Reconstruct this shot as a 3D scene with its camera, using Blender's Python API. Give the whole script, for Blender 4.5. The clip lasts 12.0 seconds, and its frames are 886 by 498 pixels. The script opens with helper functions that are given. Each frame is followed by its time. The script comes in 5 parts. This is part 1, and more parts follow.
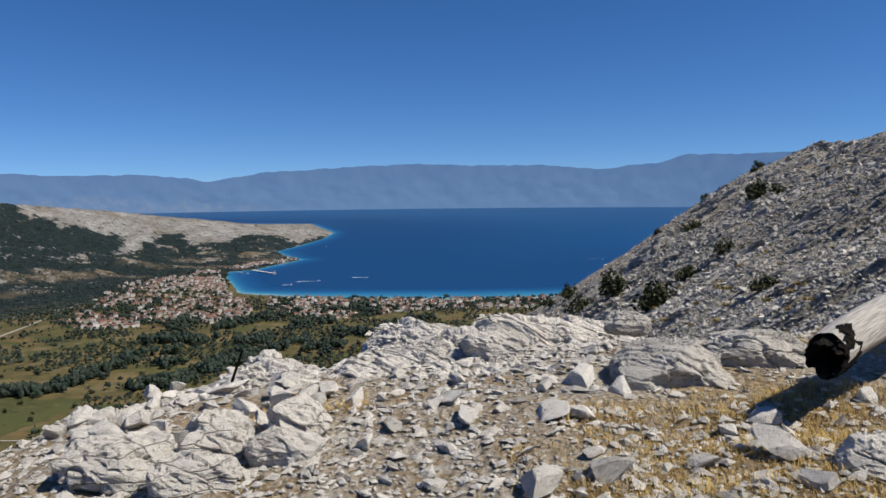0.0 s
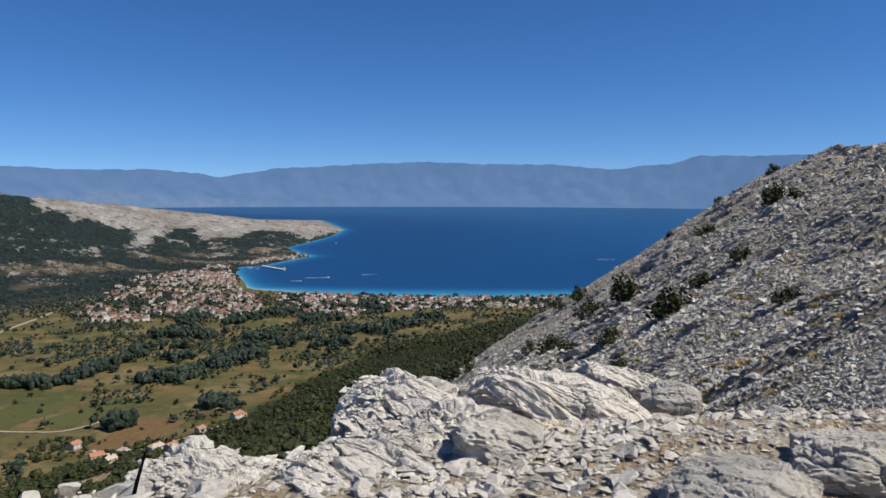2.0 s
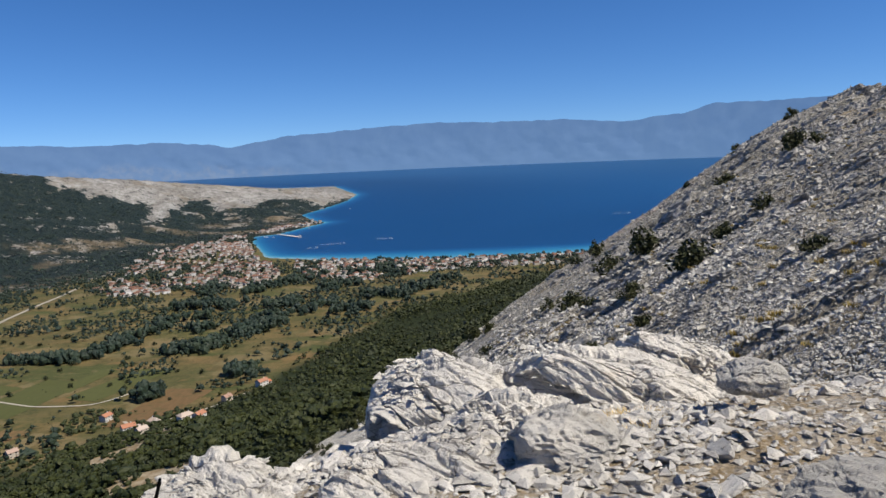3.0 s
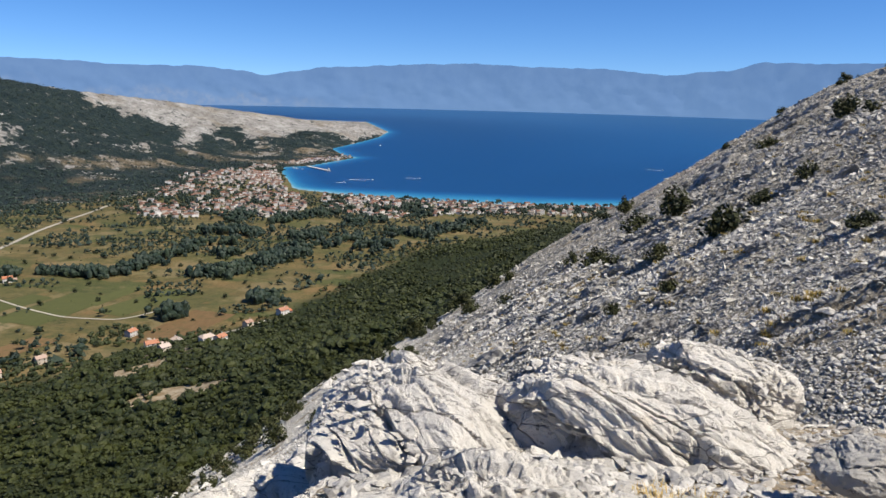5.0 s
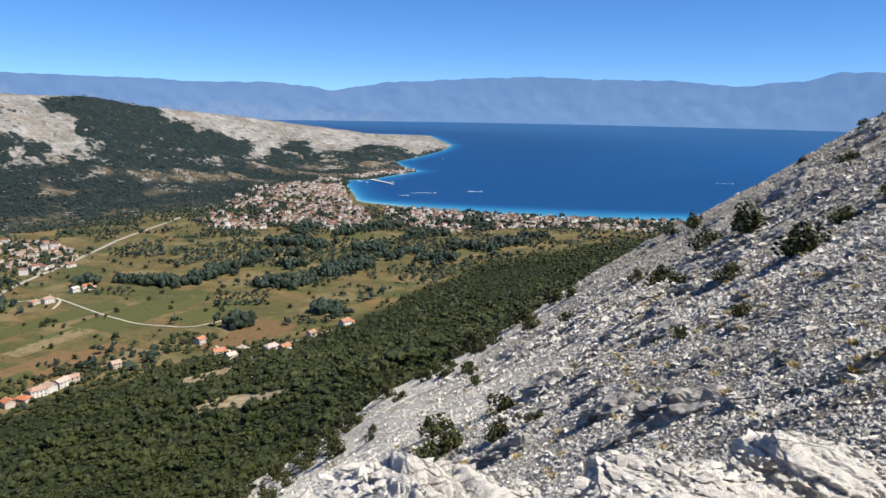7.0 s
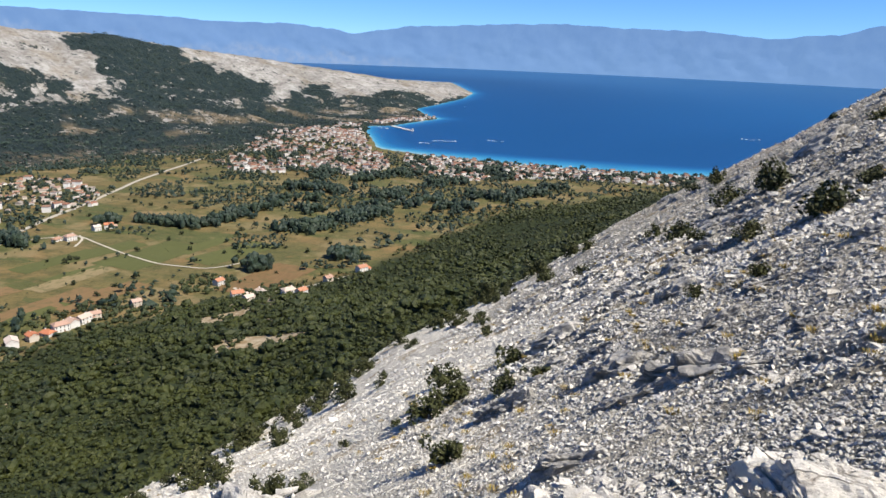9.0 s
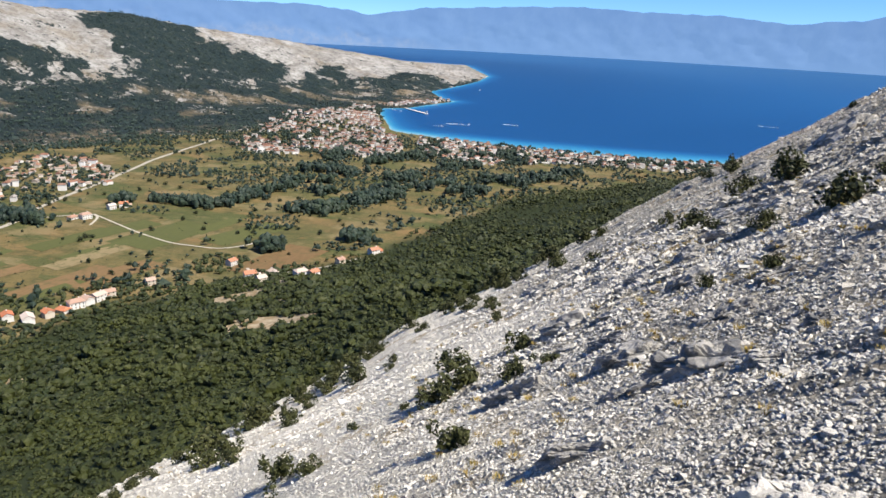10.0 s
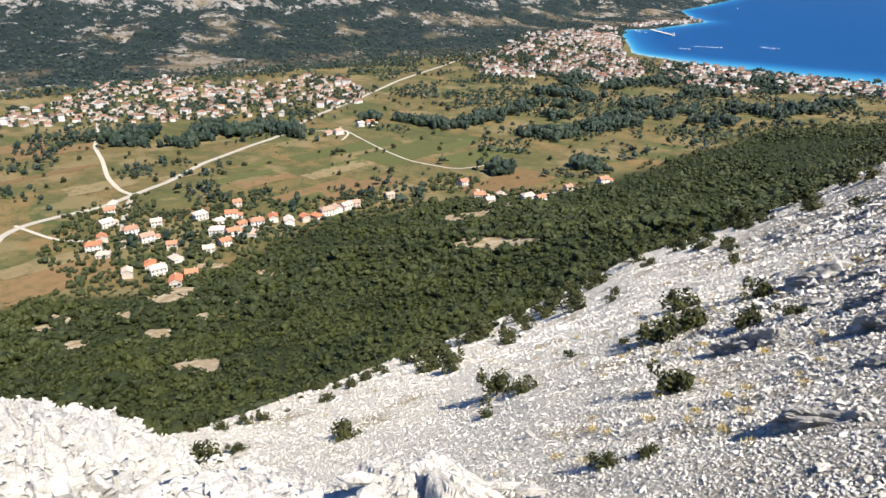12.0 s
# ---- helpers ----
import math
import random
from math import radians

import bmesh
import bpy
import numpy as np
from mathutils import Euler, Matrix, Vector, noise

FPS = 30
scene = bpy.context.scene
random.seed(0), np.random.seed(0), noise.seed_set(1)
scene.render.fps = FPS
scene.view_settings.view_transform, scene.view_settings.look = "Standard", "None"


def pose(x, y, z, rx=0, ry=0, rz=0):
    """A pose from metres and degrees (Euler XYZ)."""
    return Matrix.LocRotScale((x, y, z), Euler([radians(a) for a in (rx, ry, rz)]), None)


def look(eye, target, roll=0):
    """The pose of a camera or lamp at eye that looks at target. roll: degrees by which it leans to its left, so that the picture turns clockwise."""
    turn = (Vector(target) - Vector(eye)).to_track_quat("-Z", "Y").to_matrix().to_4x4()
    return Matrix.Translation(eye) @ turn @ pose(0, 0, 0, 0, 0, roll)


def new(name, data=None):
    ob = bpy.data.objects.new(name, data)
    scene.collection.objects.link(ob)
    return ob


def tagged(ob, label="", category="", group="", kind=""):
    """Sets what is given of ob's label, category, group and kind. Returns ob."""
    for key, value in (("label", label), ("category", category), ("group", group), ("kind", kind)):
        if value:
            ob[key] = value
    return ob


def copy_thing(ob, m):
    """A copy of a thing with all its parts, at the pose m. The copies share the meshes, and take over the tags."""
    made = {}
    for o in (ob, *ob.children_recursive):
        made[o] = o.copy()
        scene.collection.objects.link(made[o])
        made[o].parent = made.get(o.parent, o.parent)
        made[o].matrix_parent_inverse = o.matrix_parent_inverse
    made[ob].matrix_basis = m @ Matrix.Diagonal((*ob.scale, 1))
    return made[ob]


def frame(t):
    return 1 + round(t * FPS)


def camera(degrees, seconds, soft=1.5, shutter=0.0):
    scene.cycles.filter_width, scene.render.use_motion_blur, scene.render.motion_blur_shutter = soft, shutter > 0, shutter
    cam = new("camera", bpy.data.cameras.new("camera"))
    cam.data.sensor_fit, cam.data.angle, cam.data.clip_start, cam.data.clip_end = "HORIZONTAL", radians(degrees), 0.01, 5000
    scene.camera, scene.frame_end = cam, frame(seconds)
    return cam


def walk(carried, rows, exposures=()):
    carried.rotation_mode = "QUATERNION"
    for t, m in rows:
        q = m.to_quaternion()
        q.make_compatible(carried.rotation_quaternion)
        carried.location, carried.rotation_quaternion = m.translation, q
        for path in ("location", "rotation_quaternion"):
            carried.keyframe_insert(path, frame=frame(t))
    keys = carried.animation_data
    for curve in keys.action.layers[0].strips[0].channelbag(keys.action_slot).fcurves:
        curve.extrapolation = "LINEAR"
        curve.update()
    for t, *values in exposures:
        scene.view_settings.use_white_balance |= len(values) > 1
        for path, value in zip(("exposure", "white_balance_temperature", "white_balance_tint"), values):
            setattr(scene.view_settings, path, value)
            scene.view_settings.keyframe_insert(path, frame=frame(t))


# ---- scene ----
cam = camera(64.74, 12.0)
PATH = [
    (0, (-0.001, 0.001, 1.600), (-0.073, 9.964, 0.738), -0.62),
    (0.5, (0.036, 0.344, 1.681), (-0.105, 10.311, 0.879), -2.23),
    (1, (0.036, 0.829, 1.786), (-0.161, 10.797, 1.014), -0.23),
    (1.5, (0.110, 1.282, 1.781), (-0.052, 11.253, 1.044), -2.62),
    (2, (0.150, 1.733, 1.876), (-0.062, 11.692, 0.990), 0.15),
    (2.5, (-0.033, 2.058, 1.892), (-0.891, 11.966, 0.846), -0.92),
    (3, (-0.081, 2.465, 1.892), (-0.513, 12.352, 0.456), -2.52),
    (3.2, (-0.076, 2.657, 1.884), (-0.786, 12.523, 0.416), -0.13),
    (4.8, (0.074, 4.146, 1.795), (-0.571, 13.871, -0.442), -0.64),
    (5, (0.133, 4.351, 1.819), (-0.661, 14.066, -0.412), 1.43),
    (5.5, (0.197, 4.686, 1.810), (-0.587, 14.388, -0.483), 0.09),
    (6, (0.176, 5.110, 1.824), (-0.487, 14.795, -0.577), 1.34),
    (6.5, (0.201, 5.414, 1.820), (-0.692, 15.077, -0.593), -0.26),
    (7, (0.279, 5.660, 1.879), (-1.401, 15.299, -0.187), 0.94),
    (7.2, (0.277, 5.779, 1.843), (-1.455, 15.402, -0.254), 0.18),
    (8.8, (0.480, 6.877, 1.625), (-0.787, 16.421, -1.078), 1.48),
    (9, (0.652, 7.117, 1.574), (-1.226, 16.537, -1.205), 2.29),
    (9.5, (0.833, 7.419, 1.513), (-1.083, 16.795, -1.386), 0.88),
    (10, (0.714, 7.404, 1.645), (-1.310, 16.723, -1.366), 2.90),
    (10.5, (0.653, 7.305, 1.717), (-2.531, 16.245, -1.437), 0.62),
    (11, (0.536, 7.706, 1.555), (-4.325, 15.783, -1.781), -0.11),
    (11.5, (0.561, 7.720, 1.574), (-4.422, 15.589, -2.066), 0.74),
    (12, (0.312, 7.844, 1.428), (-4.478, 15.616, -2.652), 0.40),
]
walk(cam, [(t, look(eye, target, roll)) for t, eye, target, roll in PATH], exposures=[(0.0, 0.14), (3.0, 0.34), (5.5, 0.62), (9.5, 0.94), (12.0, 1.16)])

# ---- light ----
SUN_AZ, SUN_EL = radians(106), radians(53)
world = bpy.data.worlds.new("world")
scene.world = world
world.use_nodes = True
sky = world.node_tree.nodes.new("ShaderNodeTexSky")
sky.sky_type, sky.sun_disc = "NISHITA", False
sky.sun_elevation, sky.sun_rotation = SUN_EL, SUN_AZ
sky.altitude, sky.air_density, sky.dust_density, sky.ozone_density = 2500, 0.9, 0.15, 3.5
clear_air = world.node_tree.nodes.new("ShaderNodeHueSaturation")
clear_air.inputs["Saturation"].default_value = 1.21
tint = world.node_tree.nodes.new("ShaderNodeMix")
tint.data_type, tint.blend_type = "RGBA", "MULTIPLY"
tint.inputs[0].default_value = 1.0
tint.inputs[7].default_value = (0.82, 0.93, 1.10, 1)
# the thick white air of the lowest degrees is thin here: look the sky up a little higher
toward = world.node_tree.nodes.new("ShaderNodeTexCoord")
lifted = world.node_tree.nodes.new("ShaderNodeVectorMath")
lifted.inputs[1].default_value = (0, 0, 0.045)
level = world.node_tree.nodes.new("ShaderNodeVectorMath")
level.operation = "NORMALIZE"
world.node_tree.links.new(toward.outputs["Generated"], lifted.inputs[0])
world.node_tree.links.new(lifted.outputs[0], level.inputs[0])
world.node_tree.links.new(level.outputs[0], sky.inputs["Vector"])
world.node_tree.links.new(sky.outputs[0], clear_air.inputs["Color"])
world.node_tree.links.new(clear_air.outputs[0], tint.inputs[6])
world.node_tree.links.new(tint.outputs[2], world.node_tree.nodes["Background"].inputs[0])
world.node_tree.nodes["Background"].inputs[1].default_value = 0.087
sun = new("sun", bpy.data.lights.new("sun", "SUN"))
sun.data.energy, sun.data.angle, sun.data.color = 5.0, radians(0.53), (1.0, 0.93, 0.81)
sun.matrix_world = look((300 * math.sin(SUN_AZ) * math.cos(SUN_EL), 300 * math.cos(SUN_AZ) * math.cos(SUN_EL), 300 * math.sin(SUN_EL)), (0, 0, 0))


# ---- materials ----
class Mat:
    """A small builder of node materials; coordinates are metres of the place."""

    def __init__(self, name, rough=0.9, spec=0.2):
        self.m = bpy.data.materials.new(name)
        self.m.use_nodes = True
        self.t = self.m.node_tree
        self.b = self.t.nodes["Principled BSDF"]
        self.b.inputs["Roughness"].default_value = rough
        self.b.inputs["Specular IOR Level"].default_value = spec
        self.co = self.t.nodes.new("ShaderNodeTexCoord").outputs["Object"]

    def node(self, kind, **inputs):
        n = self.t.nodes.new(kind)
        for k, v in inputs.items():
            self.put(n, k.replace("_", " "), v)
        return n

    def put(self, n, key, v):
        sock = n.inputs[int(key[1:])] if key[0] == "i" and key[1:].isdigit() else n.inputs[key]
        if isinstance(v, bpy.types.NodeSocket):
            self.t.links.new(v, sock)
        else:
            sock.default_value = v

    def scaled(self, sx, sy, sz, rot=0.0):
        n = self.node("ShaderNodeMapping", Vector=self.co, Scale=(sx, sy, sz), Rotation=(0, 0, rot))
        return n.outputs[0]

    def noise(self, scale, detail=4.0, rough=0.6, vec=None):
        n = self.node("ShaderNodeTexNoise", Vector=vec or self.co, Scale=scale, Detail=detail, Roughness=rough)
        return n.outputs["Fac"]

    def voronoi(self, scale, out="Color", feature="F1", vec=None):
        n = self.node("ShaderNodeTexVoronoi", Vector=vec or self.co, Scale=scale)
        n.feature = feature
        return n.outputs[out]

    def ramp(self, fac, *stops):
        n = self.t.nodes.new("ShaderNodeValToRGB")
        e = n.color_ramp.elements
        while len(e) < len(stops):
            e.new(0.5)
        for s, (p, c) in zip(e, stops):
            s.position = p
            s.color = (*c, 1) if isinstance(c, tuple) else (c, c, c, 1)
        self.t.links.new(fac, n.inputs[0])
        return n.outputs[0]

    def mix(self, fac, a, b, how="MIX"):
        n = self.t.nodes.new("ShaderNodeMix")
        n.data_type, n.blend_type = "RGBA", how
        for s, v in ((n.inputs[0], fac), (n.inputs[6], a), (n.inputs[7], b)):
            if isinstance(v, bpy.types.NodeSocket):
                self.t.links.new(v, s)
            elif isinstance(v, tuple):
                s.default_value = (*v, 1)
            else:
                s.default_value = v
        return n.outputs[2]

    def attr(self, name, out="Fac"):
        n = self.t.nodes.new("ShaderNodeAttribute")
        n.attribute_name = name
        return n.outputs[out]

    def rand(self, island=False):
        if island:
            return self.t.nodes.new("ShaderNodeNewGeometry").outputs["Random Per Island"]
        return self.t.nodes.new("ShaderNodeObjectInfo").outputs["Random"]

    def math(self, op, a, b=0.0):
        n = self.t.nodes.new("ShaderNodeMath")
        n.operation = op
        for s, v in zip(n.inputs, (a, b)):
            if isinstance(v, bpy.types.NodeSocket):
                self.t.links.new(v, s)
            else:
                s.default_value = v
        return n.outputs[0]

    def bump(self, height, distance=0.05, strength=1.0):
        n = self.node("ShaderNodeBump", Height=height, Distance=distance, Strength=strength)
        self.t.links.new(n.outputs[0], self.b.inputs["Normal"])

    def done(self, colour):
        self.put(self.b, "Base Color", colour)
        return self.m


def limestone(name, pale=(0.84, 0.79, 0.71), grey=(0.66, 0.62, 0.56), stain=0.25, island=None, fine=1.0, bloom=0.55, joints=0.4, worn=1.0):
    k = Mat(name, 0.9, 0.25)
    k.co = k.t.nodes.new("ShaderNodeNewGeometry").outputs["Position"]
    patch = k.ramp(k.noise(1.3 * fine, 6), (0.38, 0.0), (0.62, 1.0))
    c = k.mix(patch, grey, pale)
    c = k.mix(k.ramp(k.noise(9 * fine, 5), (0.42, 0.0), (0.7, bloom)), c, (0.88, 0.84, 0.77))
    c = k.mix(k.ramp(k.noise(3.1 * fine, 4, 0.7), (0.6, 0.0), (0.72, stain)), c, (0.50, 0.34, 0.16))
    if island is not None:
        c = k.mix(0.6, c, k.ramp(k.rand(island), (0.0, 0.45), (0.25, 0.85), (0.5, 1.0)), "MULTIPLY")
    c = k.mix(1.0, c, (0.77 * worn, 0.77 * worn, 0.77 * worn), "MULTIPLY")
    bent = k.node("ShaderNodeMapping", Vector=k.co, Scale=(0.55, 1.5, 2.6), Rotation=(0.42, 0.3, 0.5)).outputs[0]
    wavy = k.mix(0.12, bent, k.node("ShaderNodeTexNoise", Vector=k.co, Scale=4.0 * fine, Detail=6).outputs["Color"])
    crack = k.voronoi(3.0 * fine, "Distance", "DISTANCE_TO_EDGE", wavy)
    thin = k.math("MULTIPLY", k.ramp(crack, (0.0, joints), (0.03, 0.0)), k.ramp(k.noise(1.7 * fine, 3), (0.42, 0.0), (0.56, 1.0)))
    c = k.mix(thin, c, (0.14, 0.12, 0.10))
    c = k.mix(1.0, c, k.ramp(k.noise(17 * fine, 9, 0.78), (0.36, 0.34), (0.44, 1.0)), "MULTIPLY")
    h = k.math("SUBTRACT", k.math("ADD", k.noise(13 * fine, 10, 0.78), k.math("MULTIPLY", k.noise(60 * fine, 5, 0.7), 0.4)), k.math("MULTIPLY", thin, 0.5))
    k.bump(h, 0.035 / fine, 1.0)
    return k.done(c)


M_ROCK = limestone("limestone", joints=0.75, worn=1.04, grey=(0.72, 0.68, 0.62))
M_STONE = limestone("limestone_stone", worn=1.02, pale=(0.82, 0.78, 0.72), grey=(0.58, 0.55, 0.50), island=False, fine=2.0, stain=0.15, joints=0.0)
M_GRAVEL = limestone("limestone_gravel", worn=1.02, pale=(0.78, 0.74, 0.68), grey=(0.56, 0.53, 0.48), island=True, fine=2.0, stain=0.12, joints=0.0)
M_OUTCROP = limestone("limestone_outcrop", worn=0.8, pale=(0.66, 0.63, 0.58), grey=(0.30, 0.29, 0.27), fine=0.7, stain=0.15, bloom=0.05)
M_SCREE_FINE = limestone("limestone_fine_scree", worn=1.05, pale=(0.82, 0.78, 0.72), grey=(0.62, 0.59, 0.54), island=True, fine=0.6, stain=0.08)
M_SCREE = limestone("limestone_scree", worn=0.96, pale=(0.84, 0.80, 0.73), grey=(0.56, 0.535, 0.49), island=True, fine=0.6, stain=0.10, bloom=0.5)

M_SCREE_HIGH = limestone("limestone_weathered_scree", worn=0.80, pale=(0.78, 0.74, 0.67), grey=(0.44, 0.42, 0.385), island=True, fine=0.6, stain=0.10, bloom=0.35)

k = Mat("ridge_soil", 0.95)
c = k.mix(k.ramp(k.noise(2.2, 6), (0.4, 0.0), (0.6, 1.0)), (0.40, 0.31, 0.19), (0.60, 0.54, 0.45))
c = k.mix(k.ramp(k.noise(22, 5), (0.45, 0.0), (0.6, 0.8)), c, (0.68, 0.65, 0.6))
c = k.mix(k.ramp(k.noise(0.7, 3), (0.5, 0.0), (0.68, 0.6)), c, (0.42, 0.27, 0.09))
c = k.mix(k.math("MULTIPLY", k.attr("straw"), k.ramp(k.noise(9, 5), (0.35, 0.3), (0.6, 0.95))), c, (0.36, 0.245, 0.095))
c = k.mix(k.attr("flank"), c, k.mix(k.ramp(k.noise(1.5, 6), (0.4, 0.0), (0.6, 1.0)), (0.60, 0.58, 0.54), (0.80, 0.78, 0.74)))
k.bump(k.math("ADD", k.noise(25, 6, 0.7), k.voronoi(18, "Distance")), 0.05, 1.0)
M_SOIL = k.done(k.mix(1.0, c, (0.65, 0.63, 0.60), "MULTIPLY"))

k = Mat("scree_bed", 0.95)
chips = k.node("ShaderNodeSeparateColor", Color=k.voronoi(4.5, "Color")).outputs[0]
c = k.mix(k.ramp(k.noise(0.05, 4), (0.4, 0.0), (0.62, 1.0)), (0.84, 0.80, 0.73), (0.90, 0.86, 0.79))
c = k.mix(k.attr("veg"), c, k.mix(k.ramp(k.noise(0.09, 5), (0.4, 0.0), (0.62, 1.0)), (0.46, 0.43, 0.375), (0.66, 0.62, 0.55)))
c = k.mix(k.math("ADD", 0.38, k.math("MULTIPLY", k.attr("veg"), 0.42)), c, k.ramp(chips, (0.05, 0.30), (0.35, 0.75), (0.6, 1.0)), "MULTIPLY")
c = k.mix(k.math("ADD", 0.08, k.math("MULTIPLY", k.attr("veg"), 0.27)), c, k.ramp(k.voronoi(1.3, "Color"), (0.25, 0.35), (0.5, 1.0)), "MULTIPLY")
c = k.mix(k.ramp(k.noise(0.11, 5), (0.55, 0.0), (0.66, 0.7)), c, (0.42, 0.32, 0.18))
k.bump(k.math("ADD", k.math("ADD", k.math("MULTIPLY", chips, 0.5), k.voronoi(4.5, "Distance")), k.math("MULTIPLY", k.noise(1.1, 8, 0.75), 2.4)), 0.22, 1.0)
M_SCREEBED = k.done(k.mix(1.0, c, (0.70, 0.68, 0.63), "MULTIPLY"))

k = Mat("valley_ground", 0.95)
wander = k.mix(0.06, k.scaled(0.017, 0.032, 0.01, 0.55), k.node("ShaderNodeTexNoise", Vector=k.co, Scale=0.02, Detail=3.0).outputs["Color"])
cells = k.node("ShaderNodeTexVoronoi", Vector=wander, Scale=1.0)
cells.distance = "CHEBYCHEV"
sep = k.node("ShaderNodeSeparateColor", Color=cells.outputs["Color"]).outputs
c = k.ramp(sep[0], (0.0, (0.170, 0.110, 0.046)), (0.3, (0.112, 0.092, 0.034)), (0.5, (0.066, 0.074, 0.024)), (0.75, (0.048, 0.064, 0.019)), (1.0, (0.135, 0.088, 0.038)))
strips = k.node("ShaderNodeTexVoronoi", Vector=k.scaled(0.018, 0.10, 0.01, 0.55), Scale=1.0)
strips.distance = "CHEBYCHEV"
c = k.mix(0.35, c, k.ramp(k.node("ShaderNodeSeparateColor", Color=strips.outputs["Color"]).outputs[1], (0.2, (0.155, 0.108, 0.050)), (0.6, (0.058, 0.068, 0.022)), (0.9, (0.085, 0.080, 0.030))))
c = k.mix(k.ramp(k.noise(0.006, 4), (0.44, 0.0), (0.6, 0.45)), c, (0.112, 0.088, 0.036))
c = k.mix(k.ramp(k.noise(0.05, 6, 0.7), (0.47, 0.0), (0.62, 0.6)), c, (0.040, 0.046, 0.016))
c = k.mix(k.ramp(k.noise(0.3, 5), (0.52, 0.0), (0.66, 0.6)), c, (0.032, 0.038, 0.014))
c = k.mix(k.ramp(k.noise(0.02, 5), (0.58, 0.0), (0.68, 0.75)), c, (0.165, 0.105, 0.045))
c = k.mix(k.ramp(k.noise(0.013, 6, 0.65), (0.52, 0.0), (0.58, 0.6)), c, (0.175, 0.135, 0.068))
c = k.mix(k.attr("veg"), c, k.mix(k.noise(0.09, 5), (0.012, 0.020, 0.006), (0.026, 0.032, 0.009)))
c = k.mix(k.attr("bare"), c, k.mix(k.noise(0.08, 5), (0.17, 0.12, 0.07), (0.27, 0.24, 0.19)))
k.bump(k.noise(0.25, 6, 0.7), 2.0, 0.5)
M_VALLEY = k.done(c)

k = Mat("karst_hill", 0.95)
c = k.mix(k.ramp(k.noise(0.012, 6, 0.65), (0.42, 0.0), (0.6, 1.0)), (0.27, 0.255, 0.235), (0.41, 0.395, 0.37))
c = k.mix(k.ramp(k.noise(0.06, 6, 0.7), (0.46, 0.0), (0.6, 0.5)), c, (0.09, 0.085, 0.07))
c = k.mix(k.ramp(k.noise(0.009, 5, 0.6), (0.5, 0.0), (0.62, 0.5)), c, (0.21, 0.17, 0.115))
speck = k.ramp(k.math("ADD", k.attr("veg"), k.math("MULTIPLY", k.math("SUBTRACT", k.noise(0.034, 8, 0.75), 0.48), 4.2)), (0.42, 0.0), (0.60, 1.0))
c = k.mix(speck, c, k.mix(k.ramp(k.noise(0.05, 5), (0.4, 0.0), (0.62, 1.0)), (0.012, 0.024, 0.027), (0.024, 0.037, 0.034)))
c = k.mix(k.math("MULTIPLY", k.attr("bare"), k.ramp(k.noise(0.016, 6, 0.65), (0.42, 0.15), (0.54, 0.95))), c, (0.19, 0.145, 0.085))
k.bump(k.noise(0.03, 8, 0.75), 22.0, 1.0)
M_KARST = k.done(c)

k = Mat("sea_water", 0.35, 0.22)
c = k.ramp(k.attr("shore"), (0.0, (0.26, 0.42, 0.44)), (0.002, (0.06, 0.29, 0.41)), (0.009, (0.016, 0.150, 0.31)), (0.022, (0.006, 0.080, 0.22)), (0.055, (0.002, 0.045, 0.145)), (0.3, (0.002, 0.044, 0.140)), (1.0, (0.006, 0.066, 0.19)))
c = k.mix(k.ramp(k.noise(0.004, 4), (0.45, 0.0), (0.7, 0.2)), c, (0.008, 0.055, 0.18))
k.bump(k.noise(0.15, 5), 0.8, 0.35)
M_SEA = k.done(k.mix(1.0, c, (0.86, 0.86, 0.86), "MULTIPLY"))

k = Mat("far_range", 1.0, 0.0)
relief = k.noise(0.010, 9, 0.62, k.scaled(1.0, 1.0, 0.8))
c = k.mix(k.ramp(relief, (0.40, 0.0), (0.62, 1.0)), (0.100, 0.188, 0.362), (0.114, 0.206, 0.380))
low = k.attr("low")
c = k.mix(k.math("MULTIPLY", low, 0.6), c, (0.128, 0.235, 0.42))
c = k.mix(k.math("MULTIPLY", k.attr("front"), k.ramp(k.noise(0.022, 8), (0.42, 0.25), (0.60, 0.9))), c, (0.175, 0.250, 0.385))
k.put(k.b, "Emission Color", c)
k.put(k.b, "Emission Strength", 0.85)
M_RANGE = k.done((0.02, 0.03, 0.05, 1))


# ---- numbers of the land ----
SEA_Z = -270.0
CENTRE = np.array([0.4, 7.5, 1.5])  # the look-out from which bearings are counted


def hash2(ix, iy, seed):
    n = (ix.astype(np.int64) * 374761393 + iy.astype(np.int64) * 668265263 + seed * 982451653) & 0x7FFFFFFF
    n = ((n ^ (n >> 13)) * 1274126177) & 0x7FFFFFFF
    return ((n ^ (n >> 16)) & 0xFFFF) / 65535.0


def vnoise(x, y, seed=0):
    ix, iy = np.floor(x), np.floor(y)
    fx, fy = x - ix, y - iy
    fx, fy = fx * fx * (3 - 2 * fx), fy * fy * (3 - 2 * fy)
    a, b = hash2(ix, iy, seed), hash2(ix + 1, iy, seed)
    c, d = hash2(ix, iy + 1, seed), hash2(ix + 1, iy + 1, seed)
    return (a + (b - a) * fx) * (1 - fy) + (c + (d - c) * fx) * fy


def fbm(x, y, size, octaves=4, seed=0, gain=0.5):
    """Noise in -1 .. 1 whose largest humps are about size metres."""
    out, amp, total = 0.0, 1.0, 0.0
    for n in range(octaves):
        out = out + amp * (vnoise(x / size * 2**n + 17.3 * n, y / size * 2**n - 9.1 * n, seed + n) * 2 - 1)
        total += amp
        amp *= gain
    return out / total * 1.6


